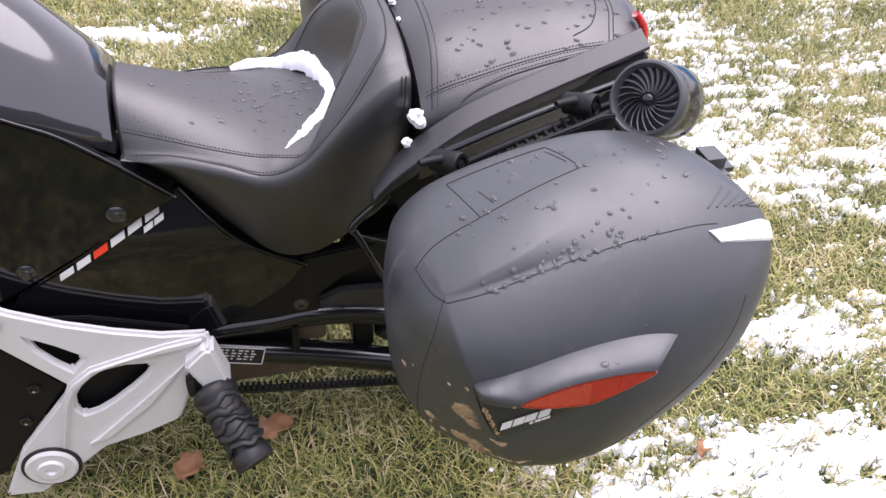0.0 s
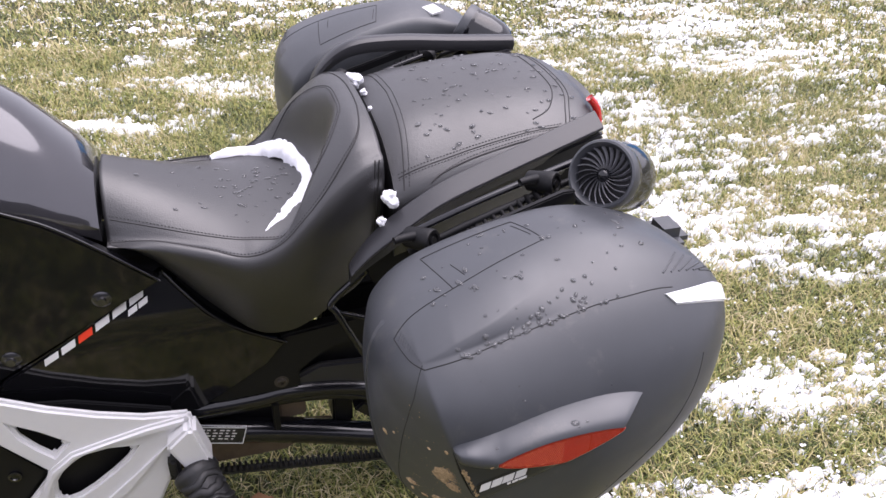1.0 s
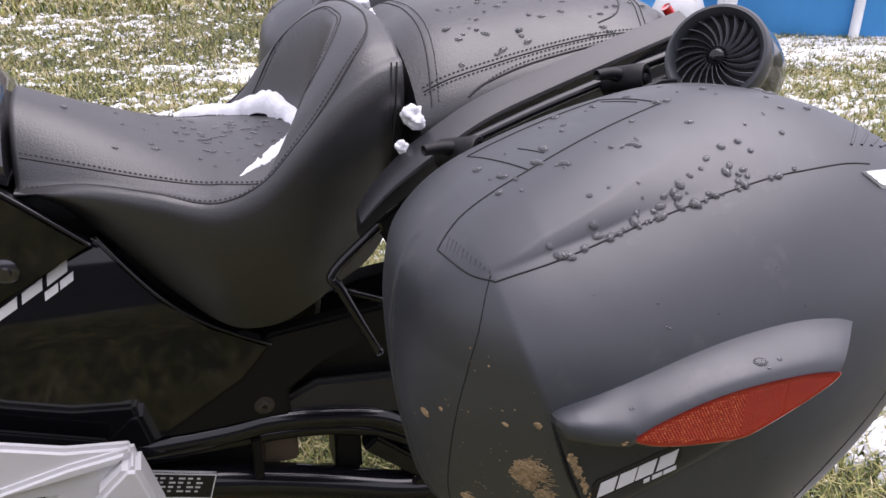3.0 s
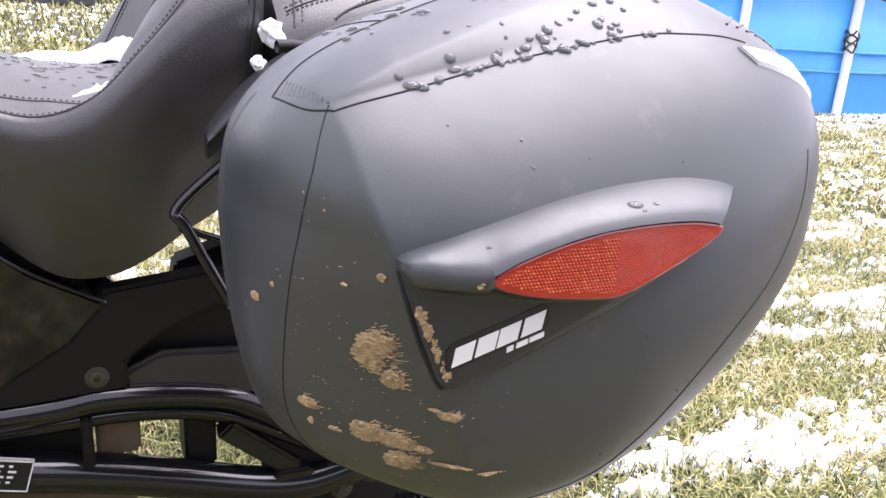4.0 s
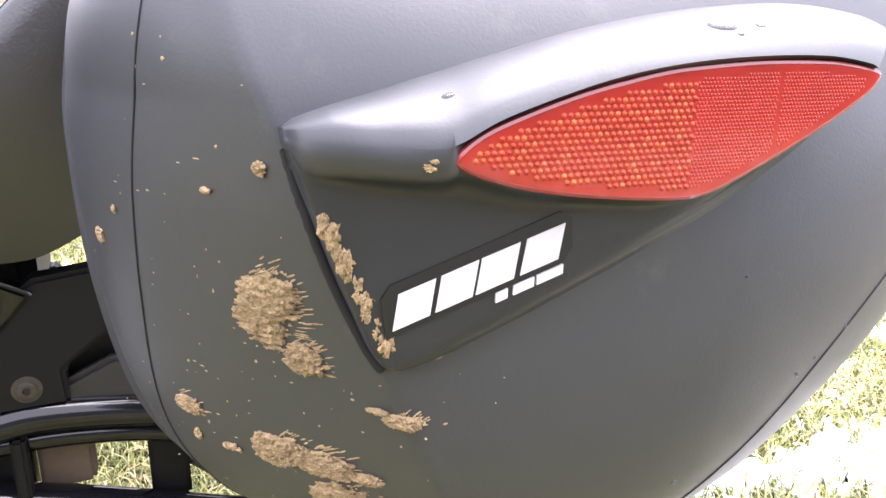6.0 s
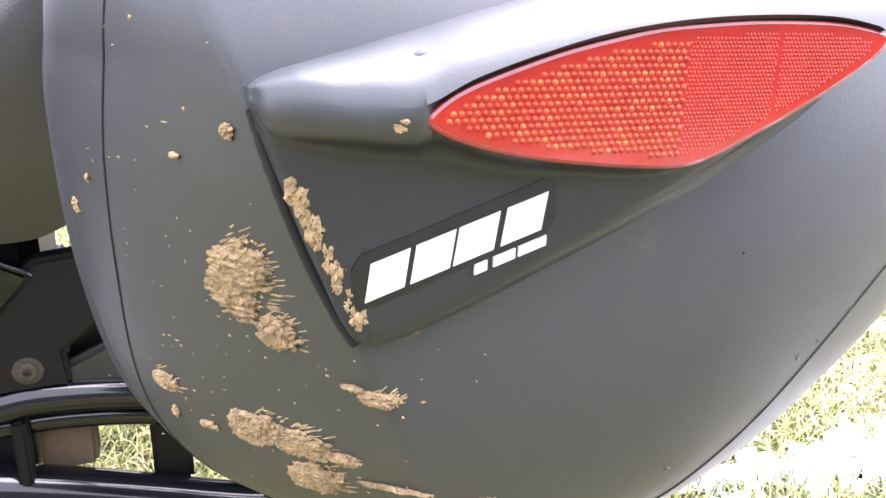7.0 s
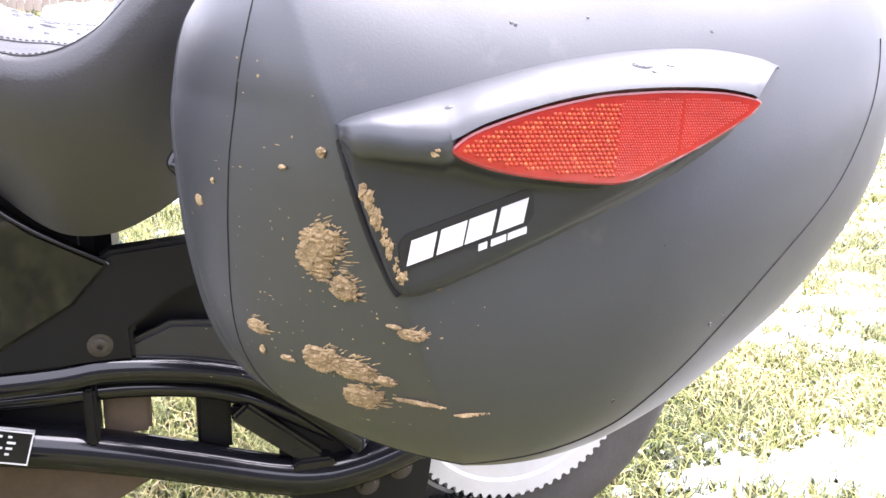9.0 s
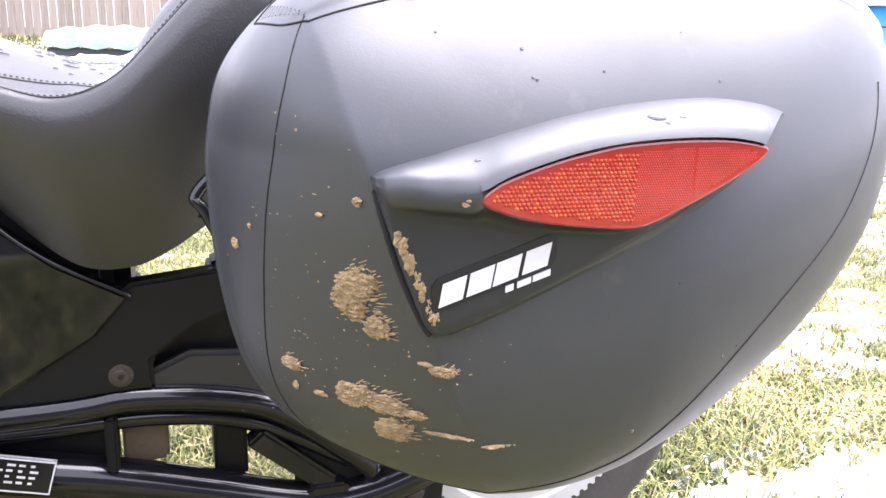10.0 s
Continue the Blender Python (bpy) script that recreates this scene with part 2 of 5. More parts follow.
def box(lo, hi, bevel=0.004, segs=2):
    bm = bmesh.new()
    bmesh.ops.create_cube(bm, size=1)
    lo, hi = Vector(lo), Vector(hi)
    for v in bm.verts:
        v.co = Vector([(lo[k] + hi[k]) / 2 + v.co[k] * (hi[k] - lo[k]) for k in range(3)])
    if bevel:
        bmesh.ops.bevel(bm, geom=bm.edges[:], offset=bevel, segments=segs, affect="EDGES")
    return bm


def smooth01(x):
    x = np.clip(x, 0, 1)
    return x * x * (3 - 2 * x)


HASH = np.random.RandomState(7).rand(256, 256)


def vnoise(x, y):
    """Smooth value noise in 0..1 on a plane."""
    x, y = np.asarray(x, float), np.asarray(y, float)
    i, j = np.floor(x).astype(int), np.floor(y).astype(int)
    u, v = smooth01(x - i), smooth01(y - j)
    h = lambda a, b: HASH[a % 256, b % 256]
    return (h(i, j) * (1 - u) + h(i + 1, j) * u) * (1 - v) + (h(i, j + 1) * (1 - u) + h(i + 1, j + 1) * u) * v


def fbm(x, y, octaves=4):
    t, a, s = 0, 0.5, 0
    for k in range(octaves):
        t = t + a * vnoise(x * 2 ** k + 17.3 * k, y * 2 ** k + 9.1 * k)
        s, a = s + a, a * 0.55
    return t / s


# ---- ground ----
def ground_z(x, y):
    x, y = np.asarray(x, float), np.asarray(y, float)
    rise = 0.08 * np.clip(y - 6.0, 0, 14) * smooth01((4.0 - x) / 3.0)
    near = np.exp(-((x - 0.5) ** 2 + (y - 2.0) ** 2) / 60)
    return rise + near * (0.02 * (fbm(x * 2.1, y * 2.1, 3) - 0.5))


def axis_cells(a, b, fine, far):
    """Coordinates that are fine between a and b and widen to +-far."""
    c = list(np.arange(a, b, fine))
    step, q = fine, b
    while q < far:
        c.append(q)
        step *= 1.35
        q += step
    c.append(far)
    step, q = fine, a
    while q > -far:
        step *= 1.35
        q -= step
        c.insert(0, max(q, -far))
    return np.array(c)


def fast_mesh(name, v, f, material, smooth=True):
    me = bpy.data.meshes.new(name)
    k = f.shape[1]
    me.vertices.add(len(v))
    me.vertices.foreach_set("co", v.astype(np.float32).ravel())
    me.loops.add(f.size)
    me.loops.foreach_set("vertex_index", f.astype(np.int32).ravel())
    me.polygons.add(len(f))
    me.polygons.foreach_set("loop_start", np.arange(0, f.size, k, dtype=np.int32))
    me.polygons.foreach_set("use_smooth", np.full(len(f), smooth))
    me.materials.append(material)
    me.update(calc_edges=True)
    return new(name, me)


gx, gy = axis_cells(-3.0, 5.0, 0.08, 600), axis_cells(-0.5, 9.0, 0.08, 600)
GX, GY = np.meshgrid(gx, gy, indexing="ij")
ground = fast_mesh("ground", np.stack([GX, GY, ground_z(GX, GY)], -1).reshape(-1, 3), np.array(grid_faces(len(gx), len(gy))), SOIL)
tagged(ground, "matted winter lawn soil under thin patchy snow", "ground", kind="structure")

# where the snow lies thick (+) or the lawn is bare (-): x, y, width, depth, amount
DRIFTS = [(1.6, 2.25, 0.55, 0.45, 0.11), (1.06, 0.86, 0.40, 0.16, 0.24), (1.10, 1.27, 0.20, 0.06, 0.15), (0.60, 0.88, 0.22, 0.10, 0.14),
          (1.15, 1.08, 0.35, 0.07, -0.26), (1.35, 1.62, 0.35, 0.16, -0.16), (0.24, 5.7, 0.9, 0.5, 0.16), (2.8, 4.4, 0.7, 0.7, 0.10),
          (-0.43, 4.44, 0.16, 0.10, 0.26), (-0.67, 4.12, 0.14, 0.10, 0.24), (-0.25, 3.77, 0.20, 0.12, 0.24), (-0.84, 3.27, 0.30, 0.10, 0.22),
          (-0.15, 1.0, 0.55, 0.45, -0.40), (0.2, 1.5, 0.7, 0.3, -0.40), (-0.02, 0.93, 0.10, 0.04, 0.50), (4.0, 6.0, 1.4, 0.6, 0.16), (2.0, 3.4, 0.3, 0.3, -0.12),
          (-1.3, 4.6, 0.7, 0.8, -0.10), (-0.4, 2.9, 0.4, 0.25, -0.06), (3.4, 7.4, 0.8, 0.5, 0.3), (-0.4, -0.7, 1.6, 1.0, -0.5)]


def snow_mask(x, y):
    m = 0.20 * fbm(x * 1.8, y * 4.2, 3) + 0.34 * fbm(x * 8, y * 24, 3) + 0.46 * fbm(x * 42, y * 85, 3)
    m = m - 0.556 + 0.045 * np.minimum(np.tanh((x - 0.8) * 1.1), 0.1)
    for cx, cy, sx, sy, a in DRIFTS:
        m = m + 0.62 * a * np.exp(-((x - cx) / sx) ** 2 - ((y - cy) / sy) ** 2)
    return m


def snow_sheet(name, x0, x1, y0, y1, cell, high):
    xs, ys = np.arange(x0, x1, cell), np.arange(y0, y1, cell)
    X, Y = np.meshgrid(xs, ys, indexing="ij")
    M = snow_mask(X, Y)
    Z = ground_z(X, Y) + np.clip(M * 0.22, -0.008, high) + 0.008 + 0.004 * (fbm(X * 70, Y * 70, 2) - 0.5)
    F = np.array(grid_faces(len(xs), len(ys)))
    keep = (M.ravel()[F] > 0).sum(1) >= 2
    F = F[keep]
    used = np.unique(F)
    index = np.full(X.size, -1)
    index[used] = np.arange(len(used))
    V = np.stack([X, Y, Z], -1).reshape(-1, 3)[used]
    return tagged(fast_mesh(name, V, index[F], SNOW), "thin patchy wet snow lying on the lawn", "snow", kind="stuff")


snow_sheet("snow_cover", -1.9, 3.2, 0.3, 4.2, 0.0085, 0.022)
snow_sheet("snow_cover", -4.5, 8.0, 4.2, 16.0, 0.022, 0.014)
snow_sheet("snow_cover", 3.2, 8.0, -3.3, 4.2, 0.022, 0.022)
snow_sheet("snow_cover", -6.0, -1.9, -3.3, 4.2, 0.022, 0.022)
snow_sheet("snow_cover", -1.9, 3.2, -3.3, 0.3, 0.022, 0.022)


def grass(name, n, x0, x1, y0, y1, length, width, seed, lean=0.8):
    r = np.random.RandomState(seed)
    x, y = r.uniform(x0, x1, n), y0 + (y1 - y0) * r.uniform(0, 1, n) ** 1.25
    m = snow_mask(x, y)
    clump = fbm(x * 6, y * 6, 2)
    keep = r.uniform(0, 1, n) < np.where(m > 0.15, 0.16, np.where(m > 0.08, 0.45, np.where(m > 0.03, 0.8, 1.0))) * (0.45 + 0.9 * clump)
    x, y = x[keep], y[keep]
    n = len(x)
    z = ground_z(x, y)
    a = r.uniform(0, 2 * math.pi, n) + 2.5 * (fbm(x * 3, y * 3, 2) - 0.5)
    L = length * r.uniform(0.45, 1.3, n)
    w = width * r.uniform(0.6, 1.3, n)
    tilt = np.clip(r.normal(lean, 0.30, n), 0.5, 1.62)
    L = np.where(m[keep] > 0.03, L * 0.7, L)
    dx, dy = np.cos(a), np.sin(a)
    sx, sy = -dy * w / 2, dx * w / 2
    h1, o1 = L * 0.55 * np.cos(tilt * 0.6), L * 0.55 * np.sin(tilt * 0.6)
    h2, o2 = h1 + L * 0.45 * np.cos(tilt * 1.25), o1 + L * 0.45 * np.sin(tilt * 1.25)
    v = np.stack([np.stack([x - sx, y - sy, z - 0.004], -1), np.stack([x + sx, y + sy, z - 0.004], -1),
                  np.stack([x + dx * o1 - sx * .8, y + dy * o1 - sy * .8, z + h1], -1), np.stack([x + dx * o1 + sx * .8, y + dy * o1 + sy * .8, z + h1], -1),
                  np.stack([x + dx * o2, y + dy * o2, z + np.maximum(h2, 0.006)], -1)], 1).reshape(-1, 3)
    b = np.arange(n)[:, None] * 5
    f = np.concatenate([b + [0, 1, 3], b + [0, 3, 2], b + [2, 3, 4]], 0)
    return tagged(fast_mesh(name, v, f, GRASS, False), "matted green and straw-coloured winter lawn grass", "grass", kind="stuff")


grass("grass", 430000, -1.9, 3.0, 0.35, 4.4, 0.070, 0.0027, 3, 1.38)
grass("grass", 190000, -3.6, 6.5, 3.4, 9.0, 0.075, 0.006, 4, 1.40)
grass("grass", 130000, -6.0, 8.0, -3.3, 0.5, 0.075, 0.0075, 6, 1.35)
grass("grass", 60000, -6.0, -1.85, 0.4, 5.0, 0.075, 0.0075, 7, 1.35)
grass("grass", 70000, 2.95, 8.0, 0.4, 5.0, 0.075, 0.0075, 8, 1.35)
grass("grass", 40000, -7.0, 9.0, 8.0, 17.0, 0.10, 0.02, 5)


def snow_crumbs(name, n, x0, x1, y0, y1, size, seed):
    """Loose crumbs of snow caught on the blades."""
    r = np.random.RandomState(seed)
    x, y = r.uniform(x0, x1, n), y0 + (y1 - y0) * r.uniform(0, 1, n) ** 1.2
    m = snow_mask(x, y) + 0.05 * (fbm(x * 3.1, y * 4.7, 2) - 0.5)
    keep = (m > -0.06) & (r.uniform(0, 1, n) < np.where(m > 0.03, 0.15, np.clip(0.62 + m * 6, 0, 1)))
    for cx, cy, sx, sy in ((-0.15, 1.0, 0.55, 0.45), (0.2, 1.5, 0.7, 0.3)):
        keep &= ((x - cx) / sx) ** 2 + ((y - cy) / sy) ** 2 > r.uniform(0.6, 1.6, n)
    x, y = x[keep], y[keep]
    n = len(x)
    z = ground_z(x, y) + r.uniform(0.010, 0.030, n)
    s, a = size * r.uniform(0.35, 1.2, n) ** 1.4, r.uniform(0, 6.28, n)
    c, d = np.cos(a) * s, np.sin(a) * s
    e = r.uniform(0.4, 1.1, n)
    v = np.stack([np.stack([x + c, y + d, z], -1), np.stack([x - d * e, y + c * e, z + 0.1 * s], -1), np.stack([x - c, y - d, z], -1), np.stack([x + d * e, y - c * e, z - 0.1 * s], -1),
                  np.stack([x + 0.2 * c, y, z + s * 0.22], -1)], 1).reshape(-1, 3)
    b = np.arange(n)[:, None] * 5
    f = np.concatenate([b + [0, 1, 4], b + [1, 2, 4], b + [2, 3, 4], b + [3, 0, 4]], 0)
    return tagged(fast_mesh(name, v, f, SNOW, True), "loose crumbs of snow caught on the grass", "snow", kind="stuff")


snow_crumbs("snow_crumbs", 170000, -1.9, 3.0, 0.4, 4.4, 0.0050, 31)
snow_crumbs("snow_crumbs", 110000, -3.6, 6.5, 4.2, 9.5, 0.011, 32)


# ---- background: pool, filter, fence, covered stack ----
PC, PR, PH = (6.5, 9.9), 3.7, 1.32
pool = empty("swimming_pool", (*PC, 0), "round above-ground swimming pool with blue wall and white posts", "pool")
wall = []
for k in range(97):
    a = 2 * math.pi * k / 96
    for rr, z in ((PR, -0.05), (PR + 0.012, 0.40), (PR + 0.02, 0.43), (PR, 0.46), (PR, PH), (PR - 0.06, PH), (PR - 0.06, -0.05)):
        q = rr + 0.012 * math.sin(k * 2.4 + z * 3)
        wall.append((PC[0] + q * math.cos(a), PC[1] + q * math.sin(a), z))
obj("wall", wall, grid_faces(97, 7), POOL, True, pool, "blue vinyl pool wall")
lathe("water", [(0, 0.001), (0.01, PR - 0.07)], (*PC, PH - 0.15), (0, 0, 1), POOL, pool, n=64)
for k in range(20):
    a = math.radians(-126.5 + 18 * k)
    c, s = math.cos(a), math.sin(a)
    bx, by = PC[0] + (PR + 0.05) * c, PC[1] + (PR + 0.05) * s
    tube("post", [(bx, by, -0.02), (bx, by, PH + 0.02)], 0.045, PVC, pool, "white pool post")
    a2 = a + math.radians(9)
    tube("rope", [(bx, by, PH - 0.12), (PC[0] + (PR + .05) * math.cos(a2), PC[1] + (PR + .05) * math.sin(a2), PH - 0.22),
                  (PC[0] + (PR + .05) * math.cos(a2 + math.radians(9)), PC[1] + (PR + .05) * math.sin(a2 + math.radians(9)), PH - 0.12)], 0.008, ROPE, pool, n=6)
top = [(PC[0] + (PR + 0.03) * math.cos(2 * math.pi * k / 48), PC[1] + (PR + 0.03) * math.sin(2 * math.pi * k / 48), PH + 0.02) for k in range(49)]
tube("top_rail", top, 0.05, PVC, pool, "white pool top rail", steps=145)
for zr in (0.43, 0.62):
    ring = [(PC[0] + (PR + 0.022) * math.cos(2 * math.pi * k / 48), PC[1] + (PR + 0.022) * math.sin(2 * math.pi * k / 48), zr) for k in range(49)]
    tube("band", ring, 0.016, POOL, pool, "pale blue liner band", n=6, steps=145)
aw = math.radians(-126.5 + 18 * 2)
wx, wy = PC[0] + (PR + 0.05) * math.cos(aw), PC[1] + (PR + 0.05) * math.sin(aw)
tube("rope_knot", [(wx + (0.056 + 0.012 * math.sin(k * 1.9)) * math.cos(k * 0.9), wy + (0.056 + 0.012 * math.sin(k * 1.9)) * math.sin(k * 0.9), 0.62 + 0.006 * k + 0.03 * math.sin(k * 2.3)) for k in range(34)], 0.009, ROPE, pool, "dark rope wound round the post", n=6, steps=150)
settle(pool)

filt = empty("pool_filter", (3.75, 6.75, 0), "white sand filter tank with a dark clamp lid on the lawn", "pool filter")
lathe("tank", [(0, 0.15), (0.03, 0.19), (0.14, 0.23), (0.26, 0.23), (0.36, 0.19), (0.40, 0.12)], (3.75, 6.75, 0.0), (0, 0, 1), PUMP, filt)
lathe("clamp", [(0.40, 0.15), (0.43, 0.155), (0.45, 0.11), (0.52, 0.09), (0.56, 0.05)], (3.75, 6.75, 0.0), (0, 0, 1), DARK_BOX, filt, "dark clamp lid")
settle(filt)
pump = empty("pool_pump", (4.25, 6.55, 0), "small grey pump housing beside the pool", "pump")
part("body", box((4.08, 6.42, 0.0), (4.38, 6.66, 0.22), 0.03, 3), PUMP, pump)
for dx in (-0.05, 0.05):
    lathe("port", [(0, 0.035), (0.03, 0.04), (0.04, 0.02)], (4.23 + dx, 6.42, 0.14), (0, -1, 0), DARK_BOX, pump, "dark round port", n=16)
tube("hose", [(4.1, 6.5, 0.2), (4.14, 6.48, 0.7), (4.3, 6.6, 1.0), (4.55, 7.0, 1.1)], 0.055, PVC, pump, "white pool hose")
settle(pump)

fence = tagged(new("fence"), "weathered grey board fence", "fence", kind="structure")
board_rng = random.Random(5)
shapes = []
for k in range(4):
    bm = box((-0.07, -0.01, 0), (0.07, 0.01, 1.83 + 0.02 * k), 0.004, 1)
    for v in bm.verts:
        v.co.x += 0.006 * math.sin(v.co.z * (2 + k))
    ob = part("board", bm, BOARD, fence)
    shapes.append(ob.data)
    ob.location = (-12 + k * 0.147, 17.0, 1.0 * 0.88)
for k in range(4, 190):
    o = new("board", shapes[k % 4])
    o.parent = fence
    o.location = (-12 + k * 0.147, 17.0 + board_rng.uniform(-0.006, 0.006), float(ground_z(-12 + k * 0.147, 17.0)) + board_rng.uniform(-0.03, 0.02))
    o.rotation_euler = (0, board_rng.uniform(-0.012, 0.012), 0)

stack = empty("covered_stack", (-1.4, 13.0, 0), "low stack under a faded green and white tarp", "covered stack")
zc = float(ground_z(-1.6, 13.0))
part("base", box((-2.6, 12.4, zc - 0.05), (-0.75, 13.6, zc + 0.16), 0.02), DARK_BOX, stack, "dark base")
tv = []
for i in range(25):
    for j in range(17):
        u, w = i / 24, j / 16
        h = 0.16 + 0.34 * math.sin(math.pi * w) ** 0.6 * (0.75 + 0.25 * math.sin(math.pi * u)) + 0.02 * math.sin(u * 30 + w * 9)
        tv.append((-2.65 + 1.95 * u, 12.35 + 1.3 * w, zc + h))
obj("tarp", tv, grid_faces(25, 17), TARP, True, stack, "faded green and white tarp")
settle(stack)

# unseen wall added behind the walker to close the place and darken the flank
ADDED_WALL = mat("dark_timber_cladding", (0.10, 0.105, 0.115), 0.75, vary=0.3, scale=2, stretch=(0.3, 1, 9), bump=0.2, bump_scale=30)
back = part("wall_south", box((-9, -3.5, -0.1), (9, -3.3, 2.2), 0), ADDED_WALL, smooth=False)
tagged(back, "unseen dark wall added to darken the near flank", "wall", kind="structure")


# ---- three-wheeled motorcycle ----
# its own frame: x runs to the tail, y across to the far flank, z up
SET = Matrix.Translation((0.5, 1.235, 0)) @ Matrix.Rotation(radians(6), 4, "Z") @ Matrix.Translation((-0.5, 0, 0))
TIP = Matrix.Translation((0, 0, 0.82)) @ Matrix.Rotation(radians(2.9), 4, "X") @ Matrix.Translation((0, 0, -0.82))
MIRROR = SET @ TIP @ Matrix.Diagonal((1, -1, 1, 1)) @ TIP.inverted() @ SET.inverted()
YC = 0.0
LEAN = Matrix(((1, 0, 0, 0), (0, 1, 0, 0), (0, 0.042, 1, 0.0063), (0, 0, 0, 1)))  # it leans a little to the near flank
trike = tagged(new("three_wheeled_motorcycle"), "gloss black three-wheeled touring motorcycle parked on a snowy lawn", "motorcycle")
trike.matrix_world = SET


def loft(name, sections, material, parent, label="", caps=True, smooth=True):
    """Joins cross-sections, each a list of the same number of points, into a skin."""
    n = len(sections[0])
    v = [p for s in sections for p in s]
    f = grid_faces(len(sections), n)
    if caps:
        f += [tuple(range(n))[::-1], tuple((len(sections) - 1) * n + k for k in range(n))]
    bm = bmesh.new()
    vs = [bm.verts.new(p) for p in v]
    for q in f:
        try:
            bm.faces.new([vs[k] for k in q])
        except ValueError:
            pass
    return part(name, bm, material, parent, label, smooth)


def cr(x, xs, ys):
    """Smooth curve through (xs, ys)."""
    i = int(np.clip(np.searchsorted(xs, x) - 1, 0, len(xs) - 2))
    t = (x - xs[i]) / (xs[i + 1] - xs[i])
    t = min(max(t, 0), 1)
    m0 = (ys[i + 1] - ys[max(i - 1, 0)]) / (xs[i + 1] - xs[max(i - 1, 0)])
    m1 = (ys[min(i + 2, len(xs) - 1)] - ys[i]) / (xs[min(i + 2, len(xs) - 1)] - xs[i])
    h = xs[i + 1] - xs[i]
    return (2 * t ** 3 - 3 * t * t + 1) * ys[i] + (t ** 3 - 2 * t * t + t) * h * m0 + (-2 * t ** 3 + 3 * t * t) * ys[i + 1] + (t ** 3 - t * t) * h * m1


SX = [-0.205, -0.14, -0.07, -0.01, 0.04, 0.08, 0.12, 0.16, 0.195]
S_W = [0.104, 0.126, 0.152, 0.172, 0.180, 0.182, 0.180, 0.175, 0.168]
S_PAN = [0.795, 0.770, 0.744, 0.726, 0.722, 0.724, 0.730, 0.74, 0.75]
S_EDGE = [0.714, 0.722, 0.714, 0.704, 0.724, 0.764, 0.805, 0.832, 0.842]
S_RIM = [0.790, 0.768, 0.740, 0.728, 0.752, 0.795, 0.838, 0.868, 0.872]
S_BOT = [0.715, 0.660, 0.588, 0.540, 0.536, 0.553, 0.580, 0.605, 0.65]


def seat_top(x, v):
    a = abs(v)
    k = float(smooth01((x - (0.108 - 0.115 * a * a)) / 0.05))
    pan, rim, edge = cr(x, SX, S_PAN) - 0.018 * a * a - 0.075 * a ** 3 * max(0.0, -x / 0.2), cr(x, SX, S_RIM) - 0.03 * a ** 3, cr(x, SX, S_EDGE)
    z = pan + (rim - pan) * k
    e = float(smooth01((a - 0.84) / 0.16)) ** 1.4
    return z * (1 - e) + edge * e


def seat_section(x):
    w, edge, bot = cr(x, SX, S_W), cr(x, SX, S_EDGE), cr(x, SX, S_BOT)
    right = []
    low = [(w - 0.035, bot), (w - 0.012, bot + 0.3 * (edge - bot)), (w + 0.004, bot + 0.62 * (edge - bot)), (w + 0.010, bot + 0.86 * (edge - bot)), (w + 0.006, edge - 0.006)]
    left = [(x, YC - a, z) for a, z in low]
    topp = [(x, YC + w * v, seat_top(x, v)) for v in np.linspace(-1, 1, 57)]
    right = [(x, YC + a, z) for a, z in reversed(low)]
    return left + topp + right


rider_seat = loft("rider_seat", [seat_section(x) for x in np.linspace(-0.205, 0.195, 70)], VINYL, trike, "black vinyl bucket rider seat with stitched piping")

rider_seat.data.set_sharp_from_angle(angle=radians(170))

PX = [0.208, 0.24, 0.30, 0.37, 0.44, 0.50, 0.548, 0.573]
P_W = [0.190, 0.194, 0.194, 0.190, 0.182, 0.168, 0.140, 0.090]
P_TOP = [0.852, 0.868, 0.878, 0.885, 0.890, 0.888, 0.879, 0.864]
P_EDGE = [0.785, 0.798, 0.812, 0.828, 0.842, 0.850, 0.850, 0.845]


def pillion_top(x, v):
    a = abs(v)
    return cr(x, PX, P_EDGE) + (cr(x, PX, P_TOP) - cr(x, PX, P_EDGE)) * (1 - a ** 3.2)


def pillion_section(x):
    w, edge = cr(x, PX, P_W), cr(x, PX, P_EDGE)
    low = [(w - 0.01, edge - 0.11), (w + 0.004, edge - 0.06), (w + 0.006, edge - 0.02)]
    return [(x, YC - a, z) for a, z in low] + [(x, YC + w * v, pillion_top(x, v)) for v in np.linspace(-1, 1, 41)] + [(x, YC + a, z) for a, z in reversed(low)]


pillion_seat = loft("pillion_seat", [pillion_section(x) for x in np.linspace(0.208, 0.585, 44)], VINYL, trike, "black vinyl passenger seat with stitched edges")


def seat_line(name, fn, pts, r, material, lift=0.0):
    """A sewn line on a seat: pts are (x, v)."""
    p = spline(pts, 60)
    return tube(name, [(x, YC + fn[1](x) * v, fn[0](x, v) + lift) for x, v in p], r, material, fn[2], n=6, steps=120)


